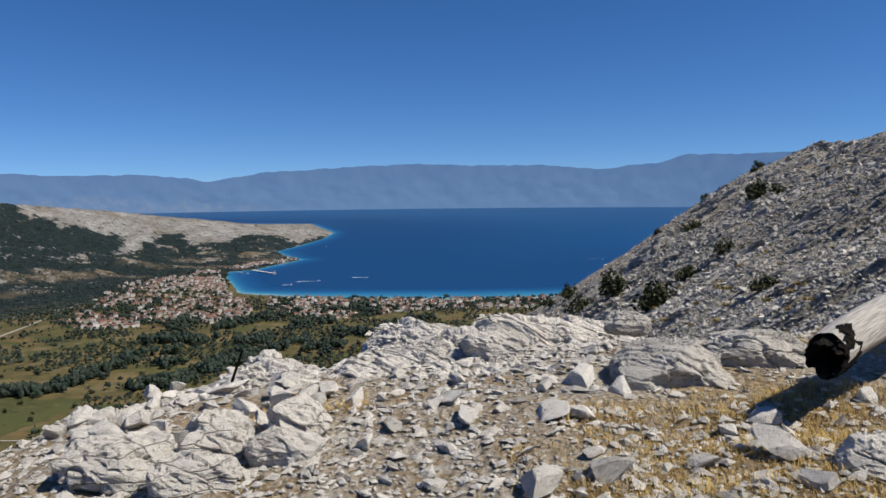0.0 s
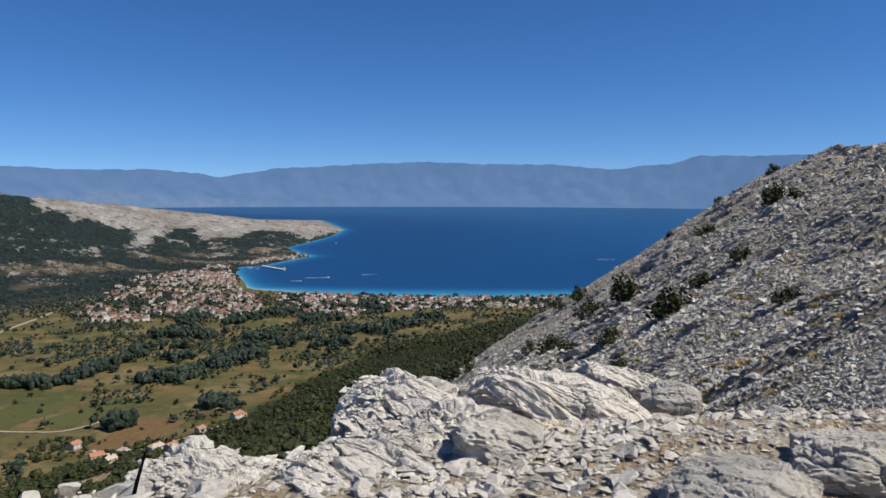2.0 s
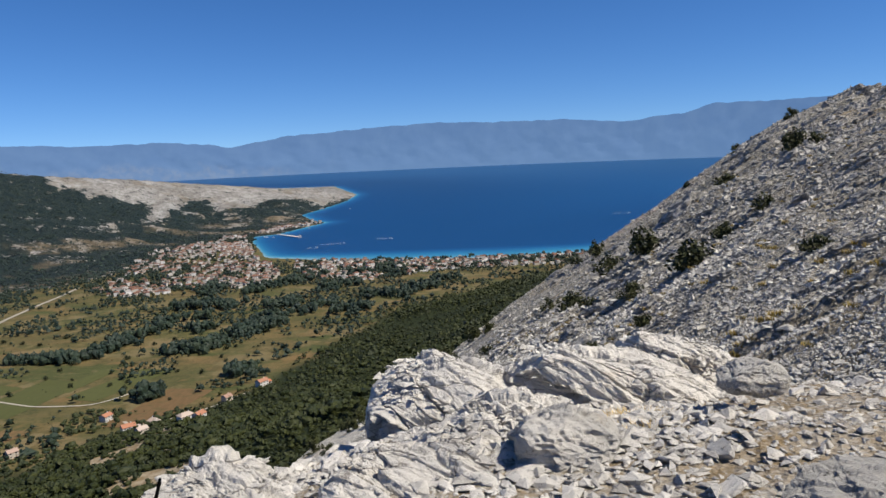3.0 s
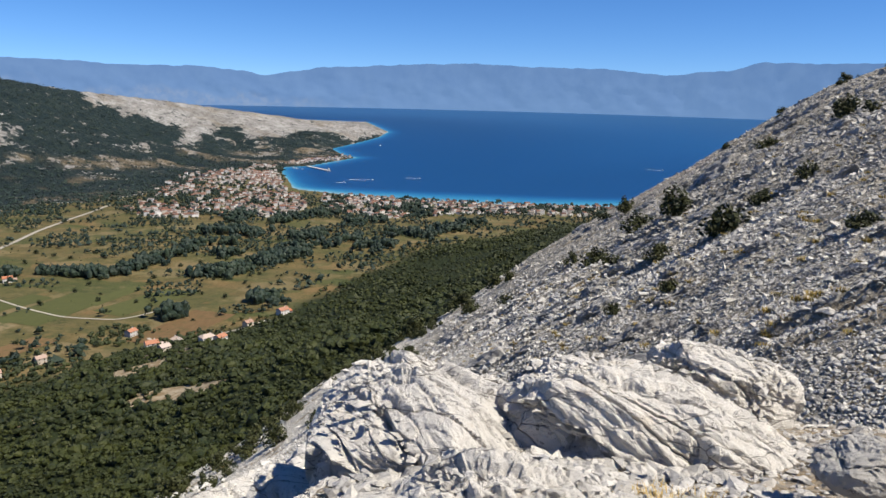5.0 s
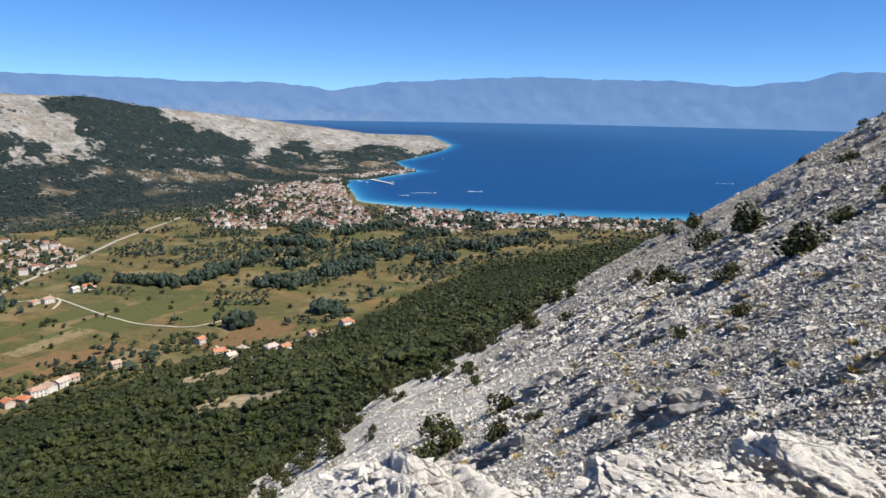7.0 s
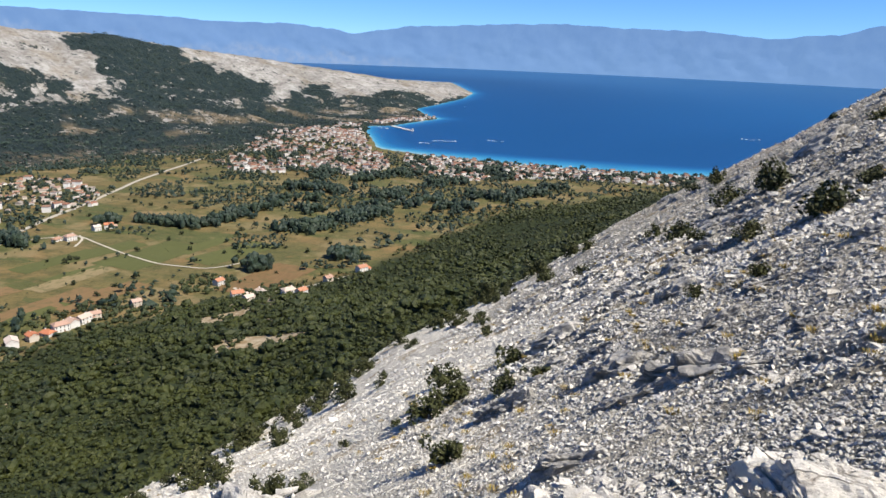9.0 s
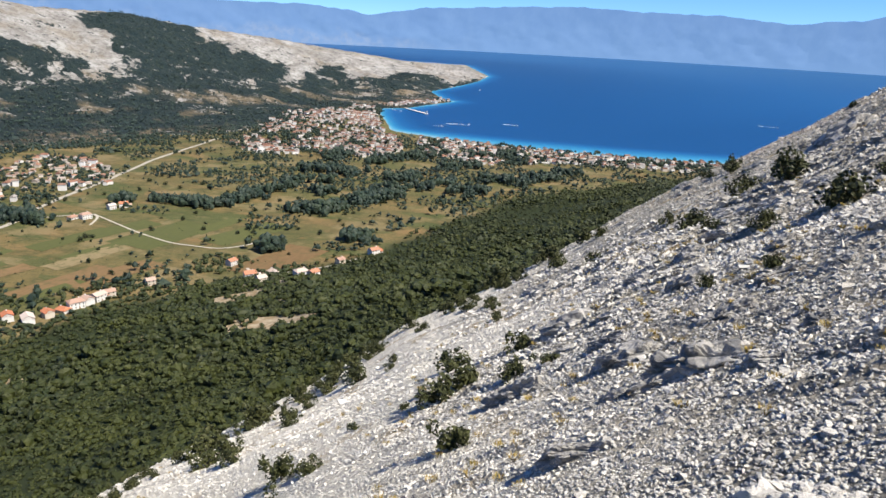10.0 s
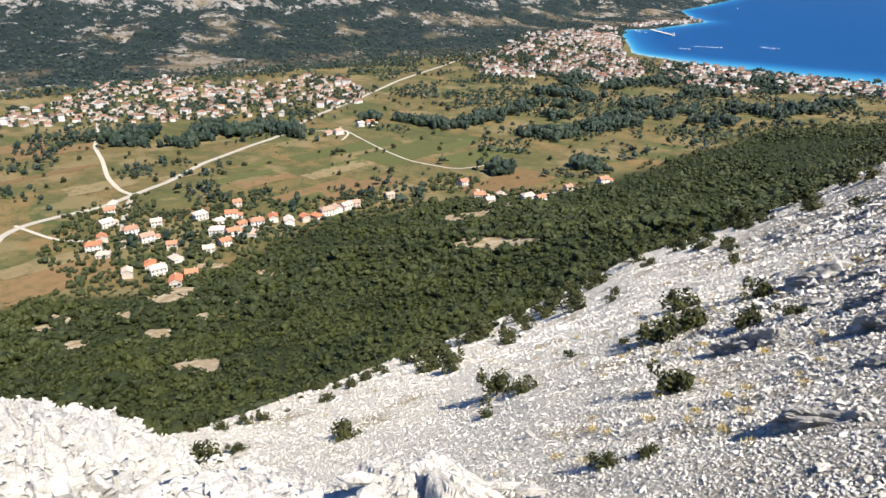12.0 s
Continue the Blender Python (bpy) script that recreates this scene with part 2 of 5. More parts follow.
def smooth(a, b, v):
    u = np.clip((v - a) / (b - a), 0, 1)
    return u * u * (3 - 2 * u)


COAST = np.array([(900, 1950), (277, 1718), (74, 1691), (-195, 1701), (-377, 1749), (-545, 1824), (-572, 1860), (-610, 1965), (-690, 2150), (-745, 2320), (-673, 2381), (-578, 2729), (-640, 2790), (-767, 3096), (-723, 3494), (-700, 3905), (-729, 4417), (-1100, 5600), (-6000, 6500)], float)


def coast_side(x, y):
    """Distance to the coast line: inland positive, at sea negative."""
    best, side = np.full(x.shape, 1e9), np.zeros(x.shape)
    poly = np.vstack([COAST, [(-9000, 6000), (-9000, -9000), (9000, -9000), (9000, 1950)]])
    inside = np.zeros(x.shape, bool)
    for (ax, ay), (bx, by) in zip(poly, np.roll(poly, -1, 0)):
        if by != ay:
            inside ^= ((ay > y) != (by > y)) & (x < (bx - ax) * (y - ay) / (by - ay) + ax)
    for (ax, ay), (bx, by) in zip(COAST[:-1], COAST[1:]):
        dx, dy = bx - ax, by - ay
        t = np.clip(((x - ax) * dx + (y - ay) * dy) / (dx * dx + dy * dy), 0, 1)
        best = np.minimum(best, np.hypot(x - ax - t * dx, y - ay - t * dy))
    return np.where(inside, best, -best)


# the foot of the home mountain, from which wooded ground climbs
FOOT = np.array([(-700, -600), (-520, 120), (-440, 250), (-400, 340), (-405, 430), (-340, 560), (-262, 650), (-205, 820), (-140, 1060), (30, 1290), (260, 1500), (900, 1800)], float)


def foot_side(x, y):
    best = np.full(x.shape, 1e9)
    poly = np.vstack([FOOT, [(4000, 1800), (4000, -600)]])
    inside = np.zeros(x.shape, bool)
    for (ax, ay), (bx, by) in zip(poly, np.roll(poly, -1, 0)):
        if by != ay:
            inside ^= ((ay > y) != (by > y)) & (x < (bx - ax) * (y - ay) / (by - ay) + ax)
    for (ax, ay), (bx, by) in zip(FOOT[:-1], FOOT[1:]):
        dx, dy = bx - ax, by - ay
        t = np.clip(((x - ax) * dx + (y - ay) * dy) / (dx * dx + dy * dy), 0, 1)
        best = np.minimum(best, np.hypot(x - ax - t * dx, y - ay - t * dy))
    return np.where(inside, best, -best)


def valley(x, y):
    return -268.0 + 0.026 * np.clip(1760 - y, 0, 1700)


def polar(x, y):
    return np.degrees(np.arctan2(x - CENTRE[0], y - CENTRE[1])), np.hypot(x - CENTRE[0], y - CENTRE[1])


# the karst range across the valley: bearing, distance of its foot and crest, rise of the crest as seen from the look-out
OPP_AZ = [-180, -90, -62, -50.6, -45, -42, -39.5, -36.5, -33, -30, -26.5, -23, -19.3, -15.6, -12, -9.3, -7, 0]
OPP_FOOT = [1300, 1300, 1350, 1445, 1510, 1545, 1575, 1630, 1700, 1780, 1920, 2200, 2330, 2450, 2900, 4300, 6000, 6000]
OPP_CREST = [2800, 2800, 2900, 3000, 3000, 3050, 3150, 3300, 3450, 3600, 3800, 4000, 4150, 4250, 4380, 4440, 7000, 7000]
OPP_RISE = [0.02, 0.02, 0.02, 0.0132, 0.0085, 0.002, 0.0006, 0.0, -0.0105, -0.0165, -0.0225, -0.0305, -0.038, -0.046, -0.0525, -0.0605, -0.09, -0.2]


def opposite(x, y):
    az, r = polar(x, y)
    foot, crest = np.interp(az, OPP_AZ, OPP_FOOT), np.interp(az, OPP_AZ, OPP_CREST)
    top = CENTRE[2] + np.interp(az, OPP_AZ, OPP_RISE) * crest
    u = (r - foot) / (crest - foot)
    low = valley(x, y)
    climb = 0.55 * np.clip(u, 0, 1) ** 1.5 + 0.45 * smooth(0.25, 1.0, u)
    z = low + (top - low) * climb
    z = z + (fbm(x, y, 300, 5, 5, 0.6) * 30 + np.abs(fbm(x, y, 140, 3, 15)) * -14) * smooth(0.05, 0.4, u) * (1 - smooth(0.75, 1.0, u))
    return np.where(u > 1, top - (r - crest) * 0.25, np.where(u > 0, z, -1e3)), u


# the scree slope: a tilted plane that swells to an outline seen from the look-out
SCREE_AZ = [-180, -90, -70, -62, -57, -51, -42, -34, -31, -27, -23, -19, -15, -10, -6.5, -2.3, 2.9, 8.9, 15, 19.6, 23.6, 26.5, 28.1, 31, 36, 45, 60, 90, 180]
SCREE_RISE = [-0.5, -0.7, -0.74, -0.735, -0.732, -0.722, -0.685, -0.634, -0.61, -0.576, -0.538, -0.492, -0.438, -0.392, -0.356, -0.304, -0.233, -0.161, -0.09, -0.03, 0.017, 0.038, 0.0535, 0.051, 0.06, 0.1, 0.15, 0.0, -0.5]
SCREE_R = [60, 60, 65, 70, 75, 85, 110, 135, 150, 165, 180, 195, 205, 215, 225, 230, 230, 225, 220, 220, 225, 230, 240, 260, 260, 260, 260, 150, 60]


def scree(x, y):
    az, r = polar(x, y)
    s, R = np.interp(az, SCREE_AZ, SCREE_RISE), np.interp(az, SCREE_AZ, SCREE_R)
    a = np.radians(az)
    q = 0.7056 * np.sin(a) - 0.2668 * np.cos(a)
    p0 = -6.676 + 0.7056 * CENTRE[0] - 0.2668 * CENTRE[1]
    delta = CENTRE[2] + s * R - p0 - q * R
    u = r / R
    z = p0 + q * r + delta * u**2
    z = np.where(u > 1, CENTRE[2] + s * R + (s - 0.75) * (r - R), z)
    rough = smooth(8, 40, r) * (1 - smooth(0.7, 1.0, u))
    across = -0.40 * x - 0.92 * y + fbm(x, y, 18, 3, 33) * 4  # beds of rock that run uphill and break off on one side
    step = across / 4.2 - np.floor(across / 4.2)
    bed = np.where(step < 0.8, step / 0.8, (1 - step) / 0.2) - 0.4
    z = z + rough * coarse(x, y) * smooth(-0.15, 0.45, fbm(x, y, 15, 3, 37)) * 1.15 * bed
    z = z + rough * (fbm(x, y, 14, 4, 21) * 0.8 + fbm(x, y, 40, 2, 25) * 0.8) + fbm(x, y, 6, 3, 29) * 0.35 * smooth(0.6, 1.0, u)
    return z


def coarse(x, y):
    """Where the slope is blocky and grey (1) and where it runs out into fine pale gravel (0)."""
    return smooth(-18, 12, x + 0.10 * (y - 60) + fbm(x, y, 30, 3, 61) * 14)


def wooded(x, y):
    d = np.maximum(foot_side(x, y), 0)
    hump = 9 * np.exp(-(((x + 262) / 60) ** 2 + ((y - 520) / 60) ** 2))
    return valley(x, y) + 0.15 * d + 0.00042 * np.minimum(d, 600) ** 2 + hump + fbm(x, y, 70, 3, 3) * 4 * smooth(0, 120, d)


def ground_height(x, y):
    """The whole land: height, and which kind of ground (0 valley, 1 scree, 2 karst range)."""
    side = coast_side(x, y)
    base = wooded(x, y) + fbm(x, y, 120, 3, 8) * 1.0
    opp, u = opposite(x, y)
    kind = np.where((opp > base) | (y > 2300), 2, 0)
    z = np.maximum(base, opp)
    shore = SEA_Z + np.where(side > 0, 0.6 + 0.30 * side, 0.12 * side)
    z = np.where((side < 0) | (y > 1650) & (x > -700) & (side < 12) | (y > 2300) , np.minimum(z, shore), z)
    s = scree(x, y)
    kind = np.where(s > z, 1, kind)
    return np.maximum(z, s), kind


def warp(p):
    """Draws what lies far off in towards the look-out, so that the whole view fits into five kilometres."""
    v = p - CENTRE
    r = np.linalg.norm(v, axis=-1, keepdims=True)
    near = np.where(r > 1800, 1800 + 1850 * np.log1p(np.maximum(r - 1800, 0) / 1850), r)
    return CENTRE + v * (near / np.maximum(r, 1e-6))


def mesh_from(name, verts, faces, mats, smooth_shade=False, attrs=None, mat_index=None):
    """A mesh from arrays; faces is an array of triangles or of quads."""
    verts, faces = np.asarray(verts, np.float32), np.asarray(faces, np.int32)
    me = bpy.data.meshes.new(name)
    me.vertices.add(len(verts))
    me.vertices.foreach_set("co", verts.ravel())
    n = faces.shape[1]
    me.loops.add(faces.size)
    me.loops.foreach_set("vertex_index", faces.ravel())
    me.polygons.add(len(faces))
    me.polygons.foreach_set("loop_start", np.arange(0, faces.size, n, dtype=np.int32))
    me.polygons.foreach_set("use_smooth", np.full(len(faces), smooth_shade))
    for m in mats:
        me.materials.append(m)
    if mat_index is not None:
        me.polygons.foreach_set("material_index", np.asarray(mat_index, np.int32))
    for key, values in (attrs or {}).items():
        a = me.attributes.new(key, "FLOAT", "POINT")
        a.data.foreach_set("value", np.asarray(values, np.float32))
    me.update(calc_edges=True)
    me.validate()
    return me


# ---- the land, one sheet cut by kind of ground ----
az = np.radians(np.r_[np.arange(-180, -74, 6.0), np.arange(-74, 40, 0.26), np.arange(40, 180, 6.0)])
rings = np.r_[0.0, np.geomspace(9, 280, 320), np.geomspace(283, 9800, 230)]
A, R = np.meshgrid(az, rings)
gx, gy = CENTRE[0] + R * np.sin(A), CENTRE[1] + R * np.cos(A)
gz, kind = ground_height(gx, gy)
opp_z, opp_u = opposite(gx, gy)
foot = foot_side(gx, gy)
n1 = fbm(gx, gy, 90, 5, 40)
n2 = fbm(gx, gy, 260, 4, 50)
veg = smooth(0, 25, foot + n1 * 22)
clear = np.exp(-(((gx + 250) / 45) ** 2 + ((gy - 530) / 40) ** 2)) * 1.4 + fbm(gx, gy, 30, 4, 60) * 0.5
bare = np.where(kind == 0, smooth(0.55, 0.8, clear), 0)
gaz, gr = polar(gx, gy)


# woods high on the range: bearing and height between foot and crest
HIGH_WOODS = [(-47.3, 0.72), (-46.0, 0.66), (-44.2, 0.61), (-42.4, 0.6), (-40.5, 0.58), (-47.9, 0.56), (-46.9, 0.54), (-45.5, 0.54), (-44.0, 0.56), (-42.9, 0.53), (-38.3, 0.89), (-36.3, 0.8), (-34.3, 0.85), (-32.2, 0.8), (-36.4, 0.7), (-30.1, 0.67), (-33.6, 0.68), (-31.5, 0.6), (-28.0, 0.64), (-34.4, 0.58), (-37.0, 0.96), (-35.2, 0.95), (-33.2, 0.92), (-29.7, 0.55), (-30.5, 0.75), (-26.5, 0.6), (-14.5, 0.5), (-15.5, 0.55), (-22.0, 0.55)]


def karst_wood(a, u, n1, n2):
    """How wooded the range across the valley is, by bearing and height."""
    foot = smooth(0.58, 0.42, u + 0.09 * n2 + 0.05 * n1 - 0.14 * np.exp(-(((a + 32.5) / 4.5) ** 2)))
    a, u = a + 0.9 * n1, u + 0.04 * n2
    grown = np.zeros_like(a)
    for a0, u0 in HIGH_WOODS:
        grown = np.maximum(grown, np.exp(-(((a - a0) / (1.5 if a0 > -39 else 1.15)) ** 2) - ((u - u0) / (0.10 if a0 > -39 else 0.038)) ** 2))
    high = -0.78 + 0.45 * n1 + 0.2 * n2 + 1.75 * smooth(0.1, 0.7, grown)
    return high * (1 - foot) + foot * np.maximum(0.46 + 0.30 * n2 + 0.65 * n1, -0.45)


wood = karst_wood(gaz, opp_u, n1, n2)
karst_veg = smooth(-0.7, 0.8, wood)
karst_bare = smooth(0.10, 0.40, 0.24 - opp_u * 1.2 - n1 * 0.8) * (1 - karst_veg * 0.2)
veg = np.where(kind == 2, karst_veg, np.where(kind == 1, coarse(gx, gy), veg * (1 - bare)))
bare = np.where(kind == 2, karst_bare * 0.8, bare)
P = warp(np.stack([gx, gy, gz], -1)).reshape(-1, 3)
rows, cols = A.shape
i0 = (np.arange(rows - 1)[:, None] * cols + np.arange(cols)[None, :])
nxt = (np.arange(rows - 1)[:, None] * cols + (np.arange(cols) + 1)[None, :] % cols)
quads = np.stack([i0, i0 + cols, nxt + cols, nxt], -1).reshape(-1, 4)[:, ::-1]
qkind = kind.reshape(-1)[quads].max(1)
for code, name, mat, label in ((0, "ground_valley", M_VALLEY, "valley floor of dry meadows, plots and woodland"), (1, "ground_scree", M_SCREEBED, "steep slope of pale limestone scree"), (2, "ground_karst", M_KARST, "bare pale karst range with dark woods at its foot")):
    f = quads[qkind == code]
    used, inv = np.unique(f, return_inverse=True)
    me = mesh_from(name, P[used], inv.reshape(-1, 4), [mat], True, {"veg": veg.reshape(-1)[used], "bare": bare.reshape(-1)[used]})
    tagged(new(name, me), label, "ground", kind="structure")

# ---- sea ----
sa = np.radians(np.r_[np.arange(-180, -26, 6.0), np.arange(-26, 30, 0.5), np.arange(30, 181, 6.0)])
sr = np.r_[1.0, np.geomspace(1500, 9640, 200)]
SA, SR = np.meshgrid(sa, sr)
sx, sy = CENTRE[0] + SR * np.sin(SA), CENTRE[1] + SR * np.cos(SA)
off = np.clip(-coast_side(sx, sy) * (0.55 + 2.6 * smooth(1790, 2000, sy)), 0, 6000) / 6000
SP = warp(np.stack([sx, sy, np.full_like(sx, SEA_Z)], -1)).reshape(-1, 3)
rows, cols = SA.shape
i0 = (np.arange(rows - 1)[:, None] * cols + np.arange(cols - 1)[None, :])
squads = np.stack([i0, i0 + 1, i0 + cols + 1, i0 + cols], -1).reshape(-1, 4)
tagged(new("water", mesh_from("water", SP, squads, [M_SEA], True, {"shore": off.reshape(-1)})), "deep blue sea turning turquoise along the beach", "sea", kind="structure")

# ---- the mainland range beyond the sea ----
RANGE_AZ = [-180, -75, -32.6, -29.2, -26.3, -22.8, -18.8, -14.1, -9.2, -4.2, 1.3, 7.7, 12.2, 16.5, 18.5, 22.1, 26, 34, 60, 180]
RANGE_RISE = [0.02, 0.03, 0.0247, 0.0206, 0.022, 0.0212, 0.0133, 0.0251, 0.0309, 0.0358, 0.0325, 0.0318, 0.025, 0.0306, 0.0411, 0.0416, 0.0425, 0.045, 0.04, 0.02]
ra = np.r_[np.arange(-180, -60, 4.0), np.arange(-60, 45, 0.25), np.arange(45, 180.01, 4.5)]
rise = np.interp(ra, RANGE_AZ, RANGE_RISE) + (fbm(ra * 10, ra * 0, 16, 4, 70)) * 0.0011 + fbm(ra * 10, ra * 0 + 40, 5, 3, 72) * 0.0007
steps = np.linspace(0, 1, 26)
RA, U = np.meshgrid(np.radians(ra), steps)
dist = 4840 + 70 * U
fold = fbm(np.degrees(RA) * 40, U * 160, 60, 5, 77) * np.sin(U * np.pi)
dist = dist + fold * 25
drop = -0.032 + (rise[None, :] + 0.032) * (0.75 * U + 0.25 * U**2) 
RP = np.stack([CENTRE[0] + dist * np.sin(RA), CENTRE[1] + dist * np.cos(RA), CENTRE[2] + drop * dist], -1).reshape(-1, 3)
rows, cols = RA.shape
i0 = (np.arange(rows - 1)[:, None] * cols + np.arange(cols - 1)[None, :])
rq = np.stack([i0, i0 + cols, i0 + cols + 1, i0 + 1], -1).reshape(-1, 4)[:, ::-1]
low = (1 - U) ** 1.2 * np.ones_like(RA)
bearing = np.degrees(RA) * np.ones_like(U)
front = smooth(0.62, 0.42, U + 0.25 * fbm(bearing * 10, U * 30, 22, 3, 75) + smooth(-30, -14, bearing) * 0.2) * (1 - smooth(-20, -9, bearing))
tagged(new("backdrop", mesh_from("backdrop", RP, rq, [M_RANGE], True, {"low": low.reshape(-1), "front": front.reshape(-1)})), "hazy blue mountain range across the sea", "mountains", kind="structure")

# ---- the ledge of the look-out ----
LEDGE = np.array([(-3.3, 3.2), (-3.1, 5.4), (-2.5, 6.3), (-1.6, 7.0), (-1.0, 7.9), (-0.8, 9.0), (-0.2, 9.6), (1.0, 9.9), (2.4, 10.2), (4.5, 10.3), (8, 10), (10, 4), (8, -8), (-4, -9), (-4.5, -2)], float)


def ledge_side(x, y):
    best = np.full(x.shape, 1e9)
    inside = np.zeros(x.shape, bool)
    for (ax, ay), (bx, by) in zip(LEDGE, np.roll(LEDGE, -1, 0)):
        if by != ay:
            inside ^= ((ay > y) != (by > y)) & (x < (bx - ax) * (y - ay) / (by - ay) + ax)
        dx, dy = bx - ax, by - ay
        t = np.clip(((x - ax) * dx + (y - ay) * dy) / (dx * dx + dy * dy), 0, 1)
        best = np.minimum(best, np.hypot(x - ax - t * dx, y - ay - t * dy))
    return np.where(inside, best, -best)


def ledge_height(x, y):
    d = ledge_side(x, y)
    top = 0.05 * np.clip(x, -2, 8) - 0.27 * np.clip(y - 6.6, 0, 6) + fbm(x, y, 1.6, 4, 90) * 0.06 + fbm(x, y, 0.3, 3, 95) * 0.025
    edge = smooth(1.0, 0.0, d) * 0.12
    fall = np.maximum(-d, 0)
    return top - edge - 1.15 * fall - 0.25 * np.minimum(fall, 1) + fbm(x, y, 1.2, 4, 97) * 0.3 * np.clip(fall, 0, 1)


lx, ly = np.meshgrid(np.r_[np.arange(-20, -6, 0.35), np.arange(-6, 9, 0.085), np.arange(9, 20, 0.35)], np.r_[np.arange(-16, -1, 0.35), np.arange(-1, 13, 0.085), np.arange(13, 26, 0.35)])
lz = ledge_height(lx, ly)
rows, cols = lx.shape
i0 = (np.arange(rows - 1)[:, None] * cols + np.arange(cols - 1)[None, :])
lq = np.stack([i0, i0 + 1, i0 + cols + 1, i0 + cols], -1).reshape(-1, 4)
keep = (lz > scree(lx, ly) - 1.0).reshape(-1)
lq = lq[keep[lq].any(1)]
used, inv = np.unique(lq, return_inverse=True)
LP = np.stack([lx, ly, lz], -1).reshape(-1, 3)[used]
ledge = tagged(new("ground_ledge", mesh_from("ground_ledge", LP, inv.reshape(-1, 4), [M_SOIL], True, {"flank": smooth(0.3, -0.6, ledge_side(LP[:, 0], LP[:, 1])), "straw": smooth(0.05, 0.5, fbm(LP[:, 0], LP[:, 1], 1.1, 3, 35) + 0.30 * np.clip(LP[:, 0] - 0.9, -1.5, 1.8) - 0.22 * np.clip(LP[:, 1] - 5, 0, 5))})), "stony ledge with dry grass and limestone gravel", "ground", kind="structure")


# ---- shapes shared by things ----
def icosphere(level):
    bm = bmesh.new()
    bmesh.ops.create_icosphere(bm, subdivisions=level, radius=1.0)
    bm.verts.ensure_lookup_table()
    v = np.array([x.co[:] for x in bm.verts])
    f = np.array([[q.index for q in x.verts] for x in bm.faces])
    bm.free()
    return v, f


ICO = {n: icosphere(n) for n in (1, 2, 3, 4, 5, 6, 7)}


def noise3(p, size, seed):
    """Smooth noise on points in space, -1 .. 1."""
    a = fbm(p[:, 0] + 3.1 * p[:, 2], p[:, 1] - 1.7 * p[:, 2], size, 3, seed)
    b = fbm(p[:, 1] + 2.3 * p[:, 0], p[:, 2] + 0.9 * p[:, 0] + 50, size, 3, seed + 7)
    return (a + b) * 0.6


def rock_shape(seed, level, dims, cuts=12, cracks=0, rough=0.05, box=0.0, low=0.5, high=0.85):
    """Angular limestone: a ball (or a block with worn corners) planed off on many sides, with straight joints cut into it."""
    rng = np.random.default_rng(seed)
    v, f = ICO[level]
    v = v.copy()
    if box:
        v = v / (np.abs(v) ** box).sum(1, keepdims=True) ** (1 / box)
    for _ in range(cuts):
        n = rng.normal(size=3)
        n /= np.linalg.norm(n)
        d = rng.uniform(low, high)
        v -= np.maximum(v @ n - d, 0)[:, None] * n
    v *= np.array(dims) / np.abs(v).max(0)
    size = float(np.mean(dims))
    out = v / np.maximum(np.linalg.norm(v, axis=1, keepdims=True), 1e-6)
    bed = rng.normal(size=3) * 0.2 + np.array([0.3, 0.25, 0.9])
    for i in range(cracks):
        n = bed + rng.normal(0, 0.08, 3) if i % 3 else rng.normal(size=3)
        n = n / np.linalg.norm(n)
        q = v @ n - rng.uniform(-0.8, 0.8) * size + noise3(v, size * 0.7, seed + i) * 0.05 * size
        v = v + out * (rng.uniform(-0.07, 0.07) * size * (q > 0) - rng.uniform(0.05, 0.12) * size * np.exp(-((q / (0.035 * size)) ** 2)))[:, None]
    v = v + out * (noise3(v, size * 0.35, seed + 11) * rough * 0.8 * size + noise3(v, size * 0.10, seed + 13) * rough * 0.55 * size)[:, None]
    return v, f


def part(name, verts, faces, mats, parent, label="", smooth_shade=False, at=None, mat_index=None):
    ob = new(name, mesh_from(name, verts, faces, mats, smooth_shade, mat_index=mat_index))
    ob.parent = parent
    if at is not None:
        ob.matrix_basis = at
    if label:
        tagged(ob, label)
    return ob


def empty(name, m):
    ob = new(name)
    ob.matrix_basis = m
    ob.empty_display_size = 0.2
    return ob


def scatter(templates, places, sizes, spins, rng, tilt=0.5, squash=0.7, stretch=0.35, lean=0.0):
    """One big mesh of many turned and scaled copies of small templates (verts, triangles)."""
    V, Fs, base = [], [], 0
    pick = rng.integers(0, len(templates), len(places))
    for n, (tv, tf) in enumerate(templates):
        i = np.where(pick == n)[0]
        if not len(i):
            continue
        a, b = spins[i], rng.normal(lean, tilt, len(i))
        ca, sa, cb, sb = np.cos(a), np.sin(a), np.cos(b), np.sin(b)
        s = np.stack([1 + rng.uniform(-stretch, stretch, len(i)), 1 + rng.uniform(-stretch, stretch, len(i)), squash * (1 + rng.uniform(-stretch, stretch, len(i)))], 1) * sizes[i, None]
        q = tv[None] * s[:, None]
        x, y, z = q[..., 0], q[..., 1] * cb[:, None] - q[..., 2] * sb[:, None], q[..., 1] * sb[:, None] + q[..., 2] * cb[:, None]
        q = np.stack([x * ca[:, None] - y * sa[:, None], x * sa[:, None] + y * ca[:, None], z], -1) + places[i][:, None]
        V.append(q.reshape(-1, 3))
        Fs.append((tf[None] + (np.arange(len(i)) * len(tv))[:, None, None]).reshape(-1, tf.shape[1]) + base)
        base += len(i) * len(tv)
    return np.concatenate(V), np.concatenate(Fs)


# ---- large rocks of the ledge ----
M_KNOLL = limestone("limestone_knoll", worn=0.76, pale=(0.80, 0.78, 0.74), grey=(0.62, 0.60, 0.57), fine=0.8, stain=0.12)
